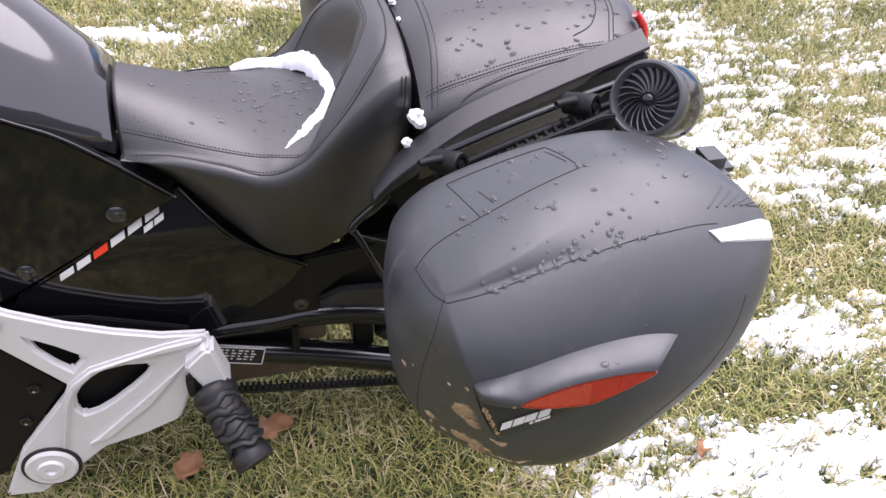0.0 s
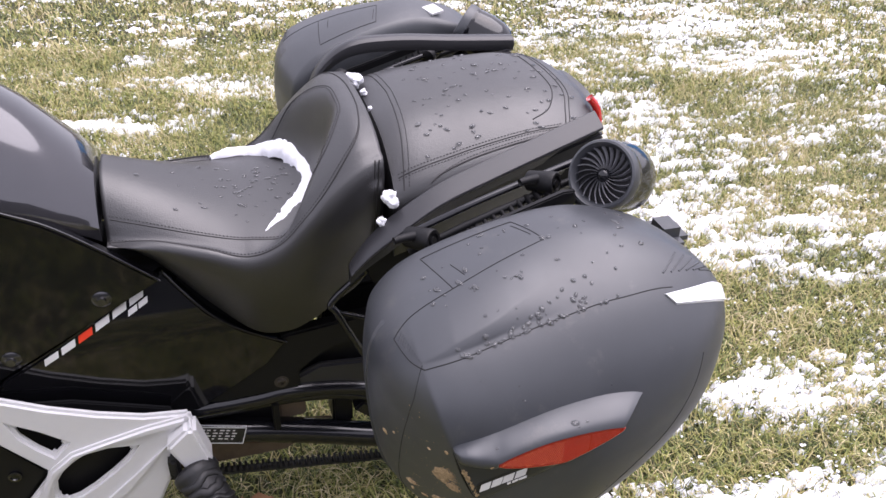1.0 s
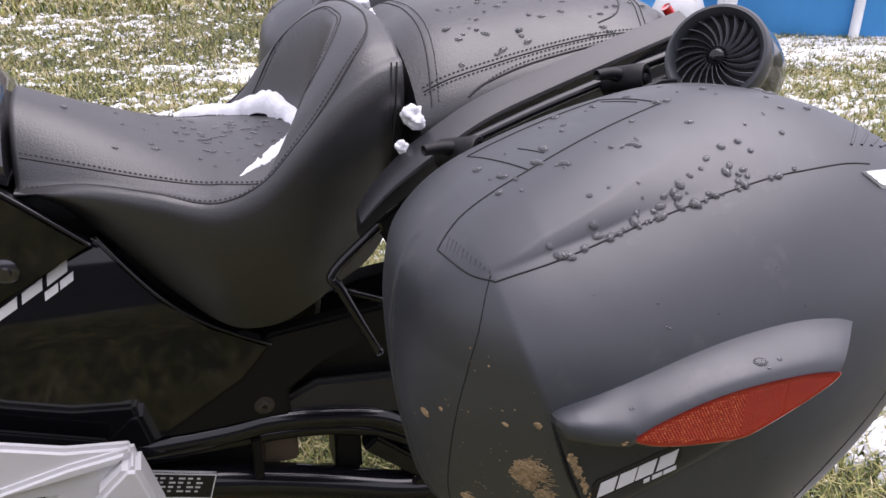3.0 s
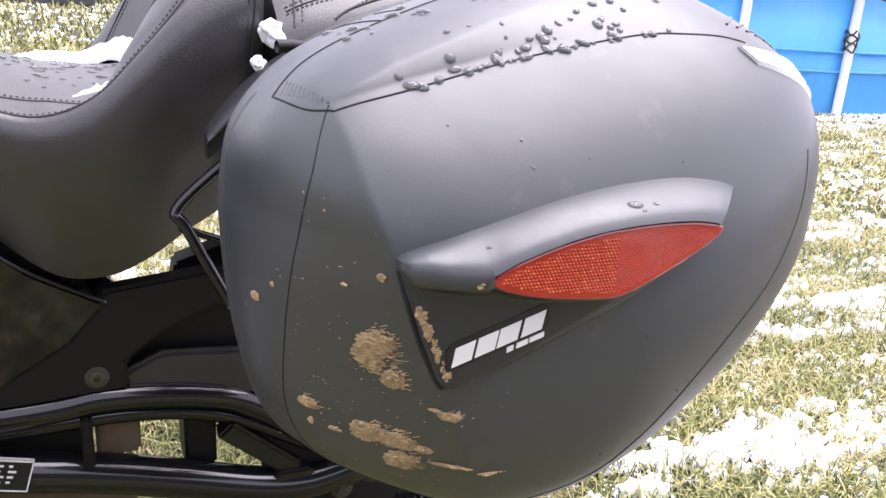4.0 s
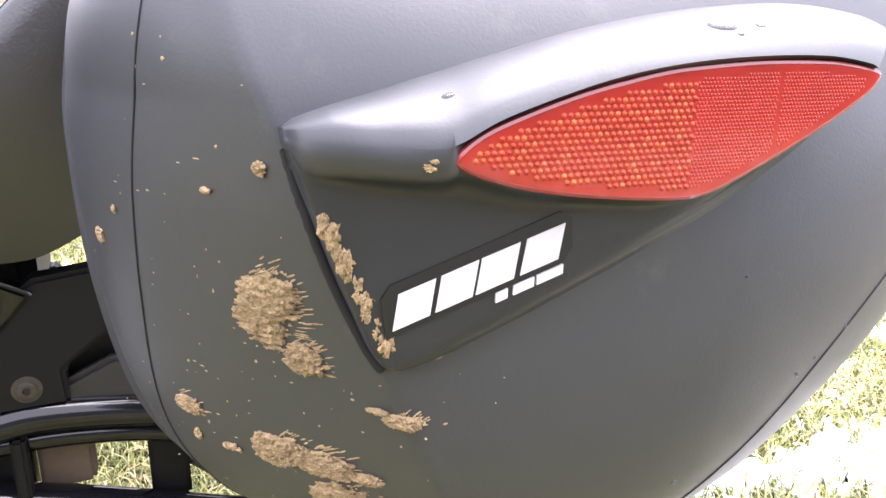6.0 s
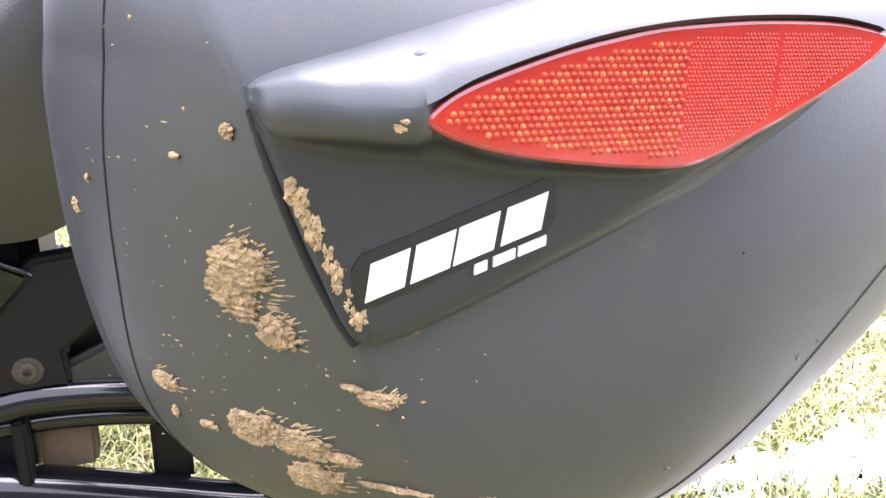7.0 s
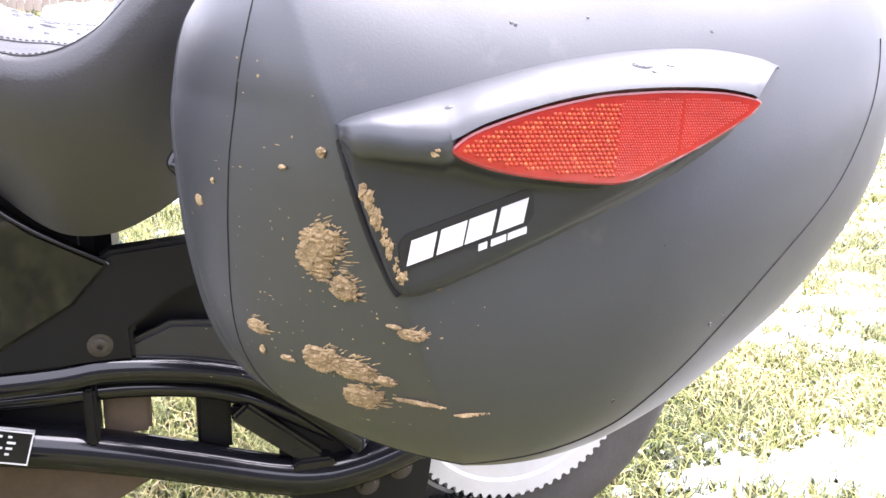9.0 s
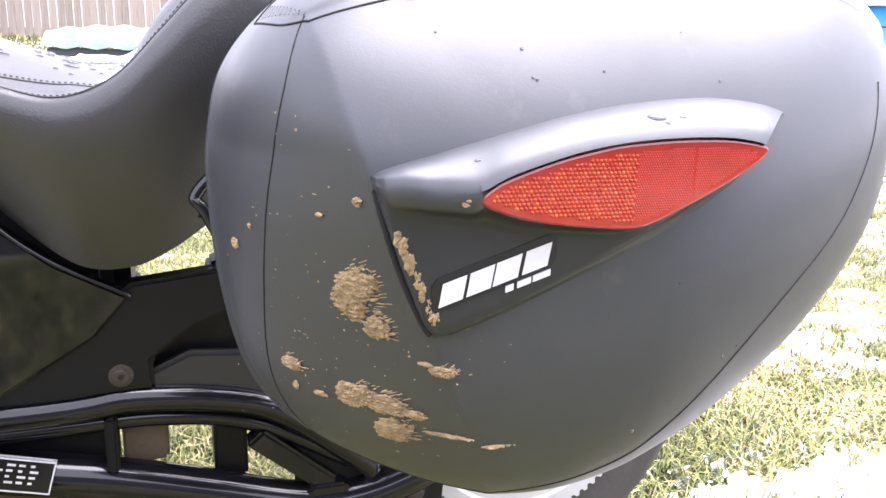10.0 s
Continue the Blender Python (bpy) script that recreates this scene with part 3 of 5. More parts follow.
def stitches(fn, pts, dash=0.0032, gap=0.0021):
    """A row of single thread stitches beside a seam, all one piece of sewing."""
    p = np.array([(x, YC + fn[1](x) * v, fn[0](x, v) + 0.0005) for x, v in spline(pts, 160)])
    run = np.concatenate([[0], np.cumsum(np.linalg.norm(np.diff(p, axis=0), axis=1))])
    at = lambda d: np.array([np.interp(d, run, p[:, k]) for k in range(3)])
    v, f = [], []
    d = 0.0
    while d + dash < run[-1]:
        a, b = at(d), at(d + dash)
        t = (b - a) / np.linalg.norm(b - a)
        w = np.cross(t, (0, 0, 1.0))
        w *= 0.00055 / (np.linalg.norm(w) + 1e-9)
        h = np.array((0, 0, 0.0010))
        n = len(v)
        v += [a - w, a + w, b + w, b - w, a * 0.75 + b * 0.25 + h, a * 0.25 + b * 0.75 + h]
        f += [(n, n + 1, n + 4), (n + 1, n + 2, n + 5, n + 4), (n + 2, n + 3, n + 5), (n + 3, n, n + 4, n + 5)]
        d += dash + gap
    return tagged(obj("stitching", v, f, THREAD, False, fn[2]), kind="stuff")


rider = (seat_top, lambda x: cr(x, SX, S_W), rider_seat)
pill = (pillion_top, lambda x: cr(x, PX, P_W), pillion_seat)
for sgn in (-1, 1):
    rim = lambda d: [(-0.20, sgn * (0.97 - d)), (-0.1, sgn * (0.985 - d)), (-0.01, sgn * (0.995 - d)), (0.06, sgn * (0.985 - d)), (0.12, sgn * (0.93 - d)), (0.165, sgn * (0.75 - d)), (0.182, sgn * 0.35), (0.185, 0.0)]
    seat_line("piping", rider, rim(0.0), 0.0013, THREAD)
    stitches(rider, rim(0.03))
    inner = lambda d: [(-0.198, sgn * (0.80 - d)), (-0.12, sgn * (0.80 - d)), (-0.04, sgn * (0.80 - d)), (0.0, sgn * (0.80 - d)), (0.06, sgn * (0.78 - d)), (0.12 - d * 0.2, sgn * (0.62 - d)), (0.155 - d * 0.2, sgn * 0.3), (0.16 - d * 0.2, 0)]
    seat_line("seam", rider, inner(0.0), 0.0009, THREAD)
    stitches(rider, inner(0.022))
    edge = lambda d: [(0.217, sgn * (0.90 + d)), (0.33, sgn * (0.875 + d)), (0.42, sgn * (0.88 + d)), (0.487, sgn * (0.915 + d))]
    seat_line("piping", pill, edge(0.01), 0.0009, THREAD)
    stitches(pill, edge(-0.008))
    stitches(pill, edge(0.026))
    seat_line("piping", pill, [(0.262, sgn * 1.0), (0.285, sgn * 0.965), (0.34, sgn * 0.94), (0.42, sgn * 0.945), (0.48, sgn * 0.97)], 0.0014, THREAD)
    stitches(pill, [(0.274, sgn * 0.985), (0.295, sgn * 0.95), (0.34, sgn * 0.925), (0.42, sgn * 0.93), (0.48, sgn * 0.952)])
    for d in (0.0, 0.008):
        seat_line("seam", pill, [(0.487 + d, sgn * 0.99), (0.50 + d, sgn * 0.8), (0.518 + d, sgn * 0.5), (0.523 + d, 0)], 0.0009, THREAD)
    seat_line("seam", pill, [(0.222, sgn * 0.99), (0.235, sgn * 0.6), (0.243, 0)], 0.0010, THREAD)
    stitches(pill, [(0.230, sgn * 0.98), (0.243, sgn * 0.6), (0.251, 0)])
    seat_line("seam", pill, [(0.44, sgn * 0.80), (0.475, sgn * 0.72), (0.50, sgn * 0.45), (0.505, 0)], 0.0011, THREAD)

# sewn seam down the flank of the rider seat
for sgn in (-1, 1):
    for dx, name in ((0.0, "seam"), (0.006, "seam")):
        pts = []
        for x, q in ((0.188, 1.0), (0.186, 0.86), (0.183, 0.62), (0.179, 0.3), (0.177, 0.1)):
            w, e, b = cr(x, SX, S_W), cr(x, SX, S_EDGE), cr(x, SX, S_BOT)
            off = float(np.interp(q, [0.1, 0.3, 0.62, 0.86, 1.0], [-0.026, -0.012, 0.004, 0.010, 0.006]))
            pts.append((x - dx, sgn * (w + off), b + q * (e - b)))
        tube(name, pts, 0.0010, THREAD, rider_seat, n=6, steps=40)

# grab rails, tail and tail light
near_way = [(0.128, 0.234, 0.694), (0.158, 0.231, 0.724), (0.205, 0.225, 0.755), (0.27, 0.214, 0.787), (0.36, 0.204, 0.816), (0.45, 0.193, 0.842), (0.534, 0.180, 0.864)]
far_way = [(0.130, 0.226, 0.745), (0.148, 0.224, 0.790), (0.170, 0.222, 0.828), (0.205, 0.222, 0.857), (0.250, 0.222, 0.871), (0.33, 0.220, 0.873), (0.42, 0.216, 0.868), (0.545, 0.208, 0.864)]
for sgn, way in ((-1, near_way), (1, far_way)):
    c = spline(way, 48)
    secs = []
    for k, (x, h, z) in enumerate(c):
        g = 0.50 + 0.40 * min(1, k / 13)
        low = -0.034 + 0.012 * k / 47
        prof = [(-0.020, low), (-0.023, 0.010), (-0.021, 0.016), (-0.016, 0.0185), (0.0165, 0.0075), (0.0205, 0.0050), (0.0215, 0.0015), (0.0195, -0.0015), (0.008, -0.006), (0.004, low)]
        if sgn > 0:
            prof = [(-0.014, -0.014), (-0.019, 0.0), (-0.017, 0.009), (-0.010, 0.014), (0.006, 0.015), (0.013, 0.012), (0.017, 0.006), (0.018, 0.0), (0.017, -0.008), (0.010, -0.016)]
        secs.append([(x, YC + sgn * (h + a * g), z + b * g) for a, b in prof + prof[:1]])
    loft("grab_rail", secs, RAIL, trike, "satin black grab rail")
for sgn in (-1, 1):
    part("tail_side", prism([(0.16, 0.66), (0.27, 0.735), (0.42, 0.80), (0.54, 0.85), (0.54, 0.80), (0.46, 0.74), (0.33, 0.66), (0.19, 0.60)], sgn * 0.165, sgn * 0.175, 0.003), MATT, trike)
tube("tail_light", [(0.556, -0.106, 0.876), (0.568, -0.107, 0.862), (0.575, -0.108, 0.845), (0.577, -0.110, 0.824)], 0.0065, RED_TAIL, trike, "slim red tail light")
for sgn in (-1, 1):
    part("rail_bracket", prism([(0.405, 0.815), (0.470, 0.838), (0.535, 0.858), (0.541, 0.852), (0.520, 0.826), (0.492, 0.806), (0.455, 0.796), (0.415, 0.800)], sgn * 0.198, sgn * 0.182, 0.004), RAIL, trike, "satin black bracket under the rail end")
part("tail", box((0.22, -0.15, 0.66), (0.56, 0.15, 0.80), 0.03, 3), MATT, trike)
part("under_seat_body", box((-0.55, -0.09, 0.44), (0.035, 0.09, 0.66), 0.03, 3), MATT, trike)
part("rear_frame", box((0.19, -0.12, 0.58), (0.40, 0.12, 0.76), 0.03, 3), MATT, trike)
part("engine", box((-0.60, -0.08, 0.24), (-0.02, 0.08, 0.46), 0.03, 3), MATT, trike)
part("plate_holder", box((0.598, -0.306, 0.688), (0.662, -0.236, 0.730), 0.017, 4), CASE, trike, "grey plastic number plate holder")

# tank cover and side panels
def lean_in(ob, sgn):
    """The lower side panel curves in towards the seat at its top."""
    for v in ob.data.vertices:
        v.co.y -= sgn * 2.2 * max(0.0, v.co.z - 0.535) ** 2
    ob.data.update()


secs = []
for x, w, zt, zb in [(-0.80, 0.13, 1.10, 0.76), (-0.62, 0.14, 1.06, 0.78), (-0.45, 0.14, 1.01, 0.80), (-0.36, 0.132, 0.955, 0.79), (-0.29, 0.122, 0.898, 0.765), (-0.235, 0.110, 0.838, 0.735), (-0.211, 0.104, 0.806, 0.718)]:
    s = [(x, -w * 0.98, zb)]
    for v in np.linspace(-1, 1, 29):
        s.append((x, w * v, zb + 0.022 + (zt - zb - 0.022) * (1 - abs(v) ** 2.3)))
    s.append((x, w * 0.98, zb))
    secs.append(s)
loft("tank_cover", secs, TANK, trike, "black metallic tank cover with bright sky reflections")
for sgn in (-1, 1):
    yo = sgn * 0.130
    part("upper_side_panel", prism([(-0.75, 0.99), (-0.45, 0.865), (-0.331, 0.799), (-0.273, 0.768), (-0.213, 0.720), (-0.141, 0.655), (-0.387, 0.517), (-0.75, 0.33)], yo, yo - sgn * 0.02, 0.004), GLOSS, trike, "gloss black upper side panel")
    bm = prism([(-0.139, 0.652), (-0.081, 0.581), (-0.03, 0.538), (0.036, 0.500), (0.0, 0.458), (-0.12, 0.385), (-0.28, 0.400), (-0.42, 0.470), (-0.387, 0.513)], yo - sgn * 0.0, yo - sgn * 0.022, 0.004)
    for z in np.arange(0.54, 0.65, 0.006):
        bmesh.ops.bisect_plane(bm, geom=bm.verts[:] + bm.edges[:] + bm.faces[:], plane_co=(0, 0, z), plane_no=(0, 0, 1))
    lean_in(part("lower_side_panel", bm, GLOSS, trike, "gloss black lower side panel"), sgn)
    for x, z in ((-0.226, 0.637), (-0.367, 0.553)):
        lathe("bolt", [(-0.004, 0.014), (0.001, 0.014), (0.003, 0.011), (0.004, 0.007), (0.009, 0.0065), (0.009, 0.003)], (x, yo, z), (0, sgn, 0), DARK_STEEL, trike, "dark polished bolt head", n=20)
    # beads added along the panel edges to catch the thin bevel highlight
    tube("panel_edge", [(-0.75, yo, 0.990), (-0.45, yo, 0.866), (-0.331, yo, 0.800), (-0.273, yo, 0.769), (-0.213, yo, 0.721), (-0.141, yo, 0.656)], 0.0022, GLOSS_TUBE, trike, "thin gloss black bead added to catch a highlight", n=8, steps=60)
    lean_in(tube("panel_edge", [(-0.139, yo, 0.653), (-0.081, yo, 0.582), (-0.03, yo, 0.539), (0.036, yo, 0.501)], 0.0022, GLOSS_TUBE, trike, "thin gloss black bead added to catch a highlight", n=8, steps=40), sgn)
# slanted blocks of the maker's logo
u0, du = Vector((-0.326, 0, 0.531)), Vector((0.161, 0, 0.094)).normalized()
up = Vector((0.10, 0, 1)).normalized()
for k in range(6):
    q0 = u0 + du * (0.031 * k)
    q = [q0, q0 + du * 0.0250, q0 + du * 0.0250 + up * 0.0118, q0 + up * 0.0118]
    lean_in(part("logo_block", prism([(a.x, a.z) for a in q], -0.1312, -0.129, 0), RED_PRINT if k == 2 else WHITE_PRINT, trike, "red logo block" if k == 2 else "white logo block", smooth=False), -1)
for k in range(2):
    q0 = u0 + du * (0.150 + 0.019 * k) - Vector((0, 0, 0.0125))
    q = [q0, q0 + du * 0.0165, q0 + du * 0.0165 + up * 0.009, q0 + up * 0.009]
    lean_in(part("logo_block", prism([(a.x, a.z) for a in q], -0.1312, -0.129, 0), WHITE_PRINT, trike, "white logo block", smooth=False), -1)

# frame, tubes, belt
for sgn in (-1, 1):
    arm = [(0.036, 0.512), (0.18, 0.528), (0.20, 0.50), (0.094, 0.459)] if sgn < 0 else [(0.03, 0.45)]
    part("frame_plate", prism([(-0.25, 0.47), (-0.067, 0.432), *arm, (0.052, 0.427), (0.054, 0.393), (-0.071, 0.389), (-0.28, 0.41)], sgn * 0.126, sgn * 0.10, 0.004), MATT, trike, "matt black frame side plate")
    lathe("bolt", [(-0.001, 0.0125), (0.0010, 0.0125), (0.0012, 0.0085), (0.0045, 0.0080), (0.005, 0.0070), (0.005, 0.0034), (0.002, 0.003)], (0.021, sgn * 0.1255, 0.413), (0, sgn, 0), OLD_BOLT, trike, "dull rusty bolt", n=20)
    tube("frame_tube", [(-0.5, sgn * 0.115, 0.385), (-0.074, sgn * 0.115, 0.376), (0.031, sgn * 0.115, 0.381), (0.135, sgn * 0.115, 0.366), (0.20, sgn * 0.113, 0.335), (0.30, sgn * 0.11, 0.25)], 0.016, GLOSS_TUBE, trike, "gloss black frame tube", n=18, steps=50)
    tube("frame_tube", [(-0.5, sgn * 0.10, 0.352), (-0.074, sgn * 0.10, 0.350), (0.06, sgn * 0.10, 0.348), (0.16, sgn * 0.10, 0.325), (0.27, sgn * 0.10, 0.26)], 0.011, GLOSS_TUBE, trike, "thin gloss black frame tube", n=14, steps=50)
    tube("lower_tube", [(-0.6, sgn * 0.104, 0.43), (-0.085, sgn * 0.104, 0.305), (0.021, sgn * 0.104, 0.277), (0.097, sgn * 0.105, 0.253), (0.192, sgn * 0.106, 0.221), (0.25, sgn * 0.107, 0.211), (0.30, sgn * 0.107, 0.215), (0.347, sgn * 0.108, 0.228), (0.42, sgn * 0.11, 0.257)], 0.0235, GLOSS_TUBE, trike, "gloss black lower frame tube", n=24, steps=70)
    part("strut", prism([(0.146, 0.305), (0.166, 0.322), (0.254, 0.244), (0.237, 0.226)], sgn * 0.118, sgn * 0.089, 0.004), GLOSS_TUBE, trike, "gloss black square strut")
    part("strut_foot", prism([(0.205, 0.228), (0.222, 0.242), (0.262, 0.241), (0.270, 0.226)], sgn * 0.1235, sgn * 0.087, 0.003), GLOSS_TUBE, trike, "welded strut foot")
    part("tube_clip", box((0.0, sgn * 0.115 - 0.012, 0.30), (0.012, sgn * 0.115 + 0.012, 0.365), 0.003), MATT, trike)
lab_o, lab_u = Vector((-0.172, 0, 0.336)), Vector((0.107, 0, -0.031)).normalized()
lab_w = Vector((-lab_u.z, 0, lab_u.x))
def label_bar(a, b, c, d, y, material, name, under=None):
    q = [lab_o + lab_u * a + lab_w * c, lab_o + lab_u * b + lab_w * c, lab_o + lab_u * b + lab_w * d, lab_o + lab_u * a + lab_w * d]
    return part(name, prism([(v.x, v.z) for v in q], y, y + 0.006, 0), material, under or trike, smooth=False)
warning = label_bar(0.0, 0.123, -0.012, 0.024, -0.1285, BLACK_FILM, "warning_label")
warning["label"] = "black warning label with white bars"
label_bar(0.0, 0.123, -0.0135, -0.012, -0.129, WHITE_PRINT, "label_border", warning)
label_bar(0.0, 0.123, 0.0225, 0.024, -0.129, WHITE_PRINT, "label_border", warning)
label_bar(0.1215, 0.123, -0.012, 0.024, -0.129, WHITE_PRINT, "label_border", warning)
for r_ in range(4):
    for k in range(9):
        label_bar(0.012 + 0.011 * k, 0.020 + 0.011 * k - 0.002 * ((k * 7 + r_) % 3), 0.0155 - 0.0065 * r_, 0.018 - 0.0065 * r_, -0.1288, WHITE_PRINT, "label_bar", warning)
part("belly_plate", prism([(-0.34, 0.34), (0.03, 0.265), (0.115, 0.248), (0.02, 0.195), (-0.34, 0.20)], -0.075, -0.06, 0.003), BROWN, trike, "brown dusty belly plate")
part("brown_block", box((0.014, -0.085, 0.285), (0.063, -0.05, 0.345), 0.004), BROWN, trike, "brown dusty block")
part("cross_plate", box((0.112, -0.09, 0.25), (0.150, -0.03, 0.34), 0.004), MATT, trike)
part("battery_box", box((-0.16, -0.088, 0.272), (0.010, -0.05, 0.362), 0.006), MATT, trike, "matt black box behind the frame tubes")
belt = part("drive_belt", prism([(-0.25, 0.2140), (0.20, 0.1400), (0.36, 0.1220), (0.52, 0.1160), (0.52, 0.1210), (0.36, 0.1270), (0.20, 0.1450), (-0.25, 0.2190)], -0.100, -0.084, 0), RUBBER, trike, "toothed black drive belt", smooth=False)
tooth = None
for k in range(72):
    x = -0.25 + k * 0.0105
    z = float(np.interp(x, [-0.25, 0.20, 0.36, 0.52], [0.2240, 0.1500, 0.1320, 0.1260]))
    if tooth is None:
        first = part("belt_tooth", box((0, -0.0995, -0.006), (0.0055, -0.0845, 0.006), 0.0012, 1), RUBBER, belt, smooth=False)
        tooth = first.data
    else:
        first = new("belt_tooth", tooth)
        first.parent = belt
    first.location = (x, 0, z)

for sgn in (-1, 1):
    part("swing_arm", prism([(0.03, 0.402), (0.09, 0.428), (0.28, 0.41), (0.43, 0.34), (0.43, 0.28), (0.25, 0.345), (0.05, 0.385)], sgn * 0.118, sgn * 0.103, 0.005), RAIL, trike, "satin black swing arm")

part("rear_shroud", prism([(0.105, 0.40), (0.118, 0.495), (0.17, 0.512), (0.32, 0.53), (0.36, 0.40)], -0.02, 0.02, 0.004), MATT, trike)

part("inner_plate", prism([(0.04, 0.385), (0.055, 0.43), (0.10, 0.462), (0.20, 0.498), (0.30, 0.50), (0.36, 0.38)], -0.095, -0.090, 0.001), MATT, trike)

# rear wheel and toothed pulley
ax = (0.520, 0, 0.298)
tyre = lathe("rear_tyre", [(-0.075, 0.188), (-0.083, 0.215), (-0.084, 0.245), (-0.076, 0.264), (-0.060, 0.276), (-0.036, 0.285), (0, 0.288), (0.036, 0.285), (0.060, 0.276), (0.076, 0.264), (0.084, 0.245), (0.083, 0.215), (0.075, 0.188)], ax, (0, 1, 0), TYRE, trike, "dusty black rear tyre", n=72)
wheel = lathe("rear_wheel", [(-0.060, 0.02), (-0.056, 0.13), (-0.070, 0.178), (-0.078, 0.19), (-0.07, 0.191), (0.07, 0.191)], ax, (0, 1, 0), WHEEL, trike, "silver rear wheel", n=72)
tyre.parent = wheel
bm = bmesh.new()
NT = 75
rings = []
for y, r0, r1 in ((-0.100, 0.03, 0.03), (-0.100, 0.118, 0.118), (-0.097, 0.122, 0.122), (-0.097, 0.146, 0.146), (-0.100, 0.150, 0.150), (-0.100, 0.169, 0.175), (-0.084, 0.169, 0.175), (-0.084, 0.03, 0.03)):
    ring = []
    for k in range(NT * 4):
        a = 2 * math.pi * k / (NT * 4)
        r = r1 if k % 4 < 2 else r0
        ring.append(bm.verts.new((ax[0] + r * math.cos(a), y, ax[2] + r * math.sin(a))))
    rings.append(ring)
for a, b in zip(rings, rings[1:]):
    for k in range(NT * 4):
        bm.faces.new((a[k], a[(k + 1) % (NT * 4)], b[(k + 1) % (NT * 4)], b[k]))
part("rear_pulley", bm, WHEEL, wheel, "silver toothed rear pulley", smooth=False)
part("axle_plate", prism([(0.255, 0.145), (0.205, 0.19), (0.20, 0.30), (0.24, 0.36), (0.41, 0.36), (0.395, 0.20), (0.388, 0.13), (0.30, 0.105)], -0.1025, -0.1010, 0.0), MATT, trike, "matt black axle plate")
for x, z in ((0.311, 0.184), (0.354, 0.199)):
    lathe("bolt", [(0, 0.015), (0.003, 0.015), (0.004, 0.010), (0.010, 0.009), (0.011, 0.004)], (x, -0.1025, z), (0, -1, 0), OLD_BOLT, trike, "dull steel bolt", n=20)

# silver footrest carrier and peg
alu = [(-0.42, 0.540), (-0.393, 0.521), (-0.33, 0.487), (-0.264, 0.459), (-0.20, 0.438), (-0.131, 0.429), (-0.124, 0.375), (-0.116, 0.314), (-0.167, 0.318), (-0.203, 0.240), (-0.26, 0.218), (-0.33, 0.201), (-0.396, 0.151), (-0.452, 0.111), (-0.51, 0.118), (-0.455, 0.230), (-0.351, 0.355), (-0.43, 0.462)]
h1 = [(-0.383, 0.466), (-0.352, 0.444), (-0.318, 0.414), (-0.339, 0.392), (-0.358, 0.414), (-0.376, 0.442)]
h2 = [(-0.224, 0.378), (-0.262, 0.383), (-0.300, 0.378), (-0.330, 0.360), (-0.348, 0.333), (-0.352, 0.303), (-0.344, 0.290), (-0.322, 0.295), (-0.296, 0.310), (-0.260, 0.337), (-0.238, 0.357)]
for sgn in (-1, 1):
    carrier = part("peg_carrier", prism(alu, sgn * 0.178, sgn * 0.163, 0.005, (h1, h2)), SILVER, trike, "silver painted cast footrest carrier")
    # raised ribs that run from the peg root to the pivot and up to the frame
    part("carrier_rib", prism([(-0.131, 0.429), (-0.20, 0.421), (-0.265, 0.407), (-0.315, 0.395), (-0.352, 0.366), (-0.372, 0.325), (-0.385, 0.280), (-0.398, 0.222), (-0.386, 0.220), (-0.370, 0.280), (-0.358, 0.318), (-0.342, 0.352), (-0.308, 0.382), (-0.262, 0.396), (-0.20, 0.403), (-0.145, 0.411)], sgn * 0.186, sgn * 0.17, 0.005), SILVER, carrier)
    part("carrier_rib", prism([(-0.175, 0.372), (-0.160, 0.386), (-0.235, 0.318), (-0.300, 0.262), (-0.335, 0.232), (-0.352, 0.222), (-0.320, 0.228), (-0.245, 0.290)], sgn * 0.183, sgn * 0.17, 0.004), SILVER, carrier)
    part("peg_root", prism([(-0.176, 0.385), (-0.140, 0.418), (-0.126, 0.416), (-0.106, 0.335), (-0.146, 0.318)], sgn * 0.204, sgn * 0.16, 0.006), SILVER, carrier)
    lathe("pivot_cap", [(0, 0.041), (0.006, 0.041), (0.009, 0.037), (0.008, 0.022), (0.013, 0.020), (0.013, 0.009), (0.009, 0.007), (0.009, 0.004)], (-0.422, sgn * 0.178, 0.180), (0, sgn, 0), SILVER, carrier, "silver pivot cap", n=36)
    lathe("carrier_bolt", [(0, 0.020), (0.005, 0.020), (0.007, 0.017), (0.005, 0.012), (0.008, 0.010), (0.008, 0.004)], (-0.426, sgn * 0.179, 0.513), (0, sgn, 0), SILVER, carrier, "round silver bolt head", n=28)
    lathe("pivot_ring", [(0, 0.047), (0.004, 0.047)], (-0.422, sgn * 0.177, 0.180), (0, sgn, 0), RUBBER, carrier, "black rubber ring", n=36)
    part("backing_plate", prism([(-0.43, 0.49), (-0.30, 0.47), (-0.16, 0.42), (-0.19, 0.29), (-0.30, 0.23), (-0.40, 0.22), (-0.42, 0.30)], sgn * 0.150, sgn * 0.142, 0.002), MATT, carrier, "black plate behind the openings")
    heel = part("heel_plate", prism([(-0.66, 0.53), (-0.44, 0.468), (-0.358, 0.352), (-0.455, 0.224), (-0.50, 0.16), (-0.66, 0.16)], sgn * 0.165, sgn * 0.152, 0.004), MATT, trike, "matt black heel plate")
    for x, z in ((-0.405, 0.355), (-0.435, 0.285)):
        lathe("bolt", [(0, 0.010), (0.004, 0.010), (0.005, 0.006), (0.003, 0.005)], (x, sgn * 0.165, z), (0, sgn, 0), GLOSS_TUBE, heel, n=16)
    pa, pb = Vector((-0.142, sgn * 0.188, 0.322)), Vector((-0.084, sgn * 0.302, 0.250))
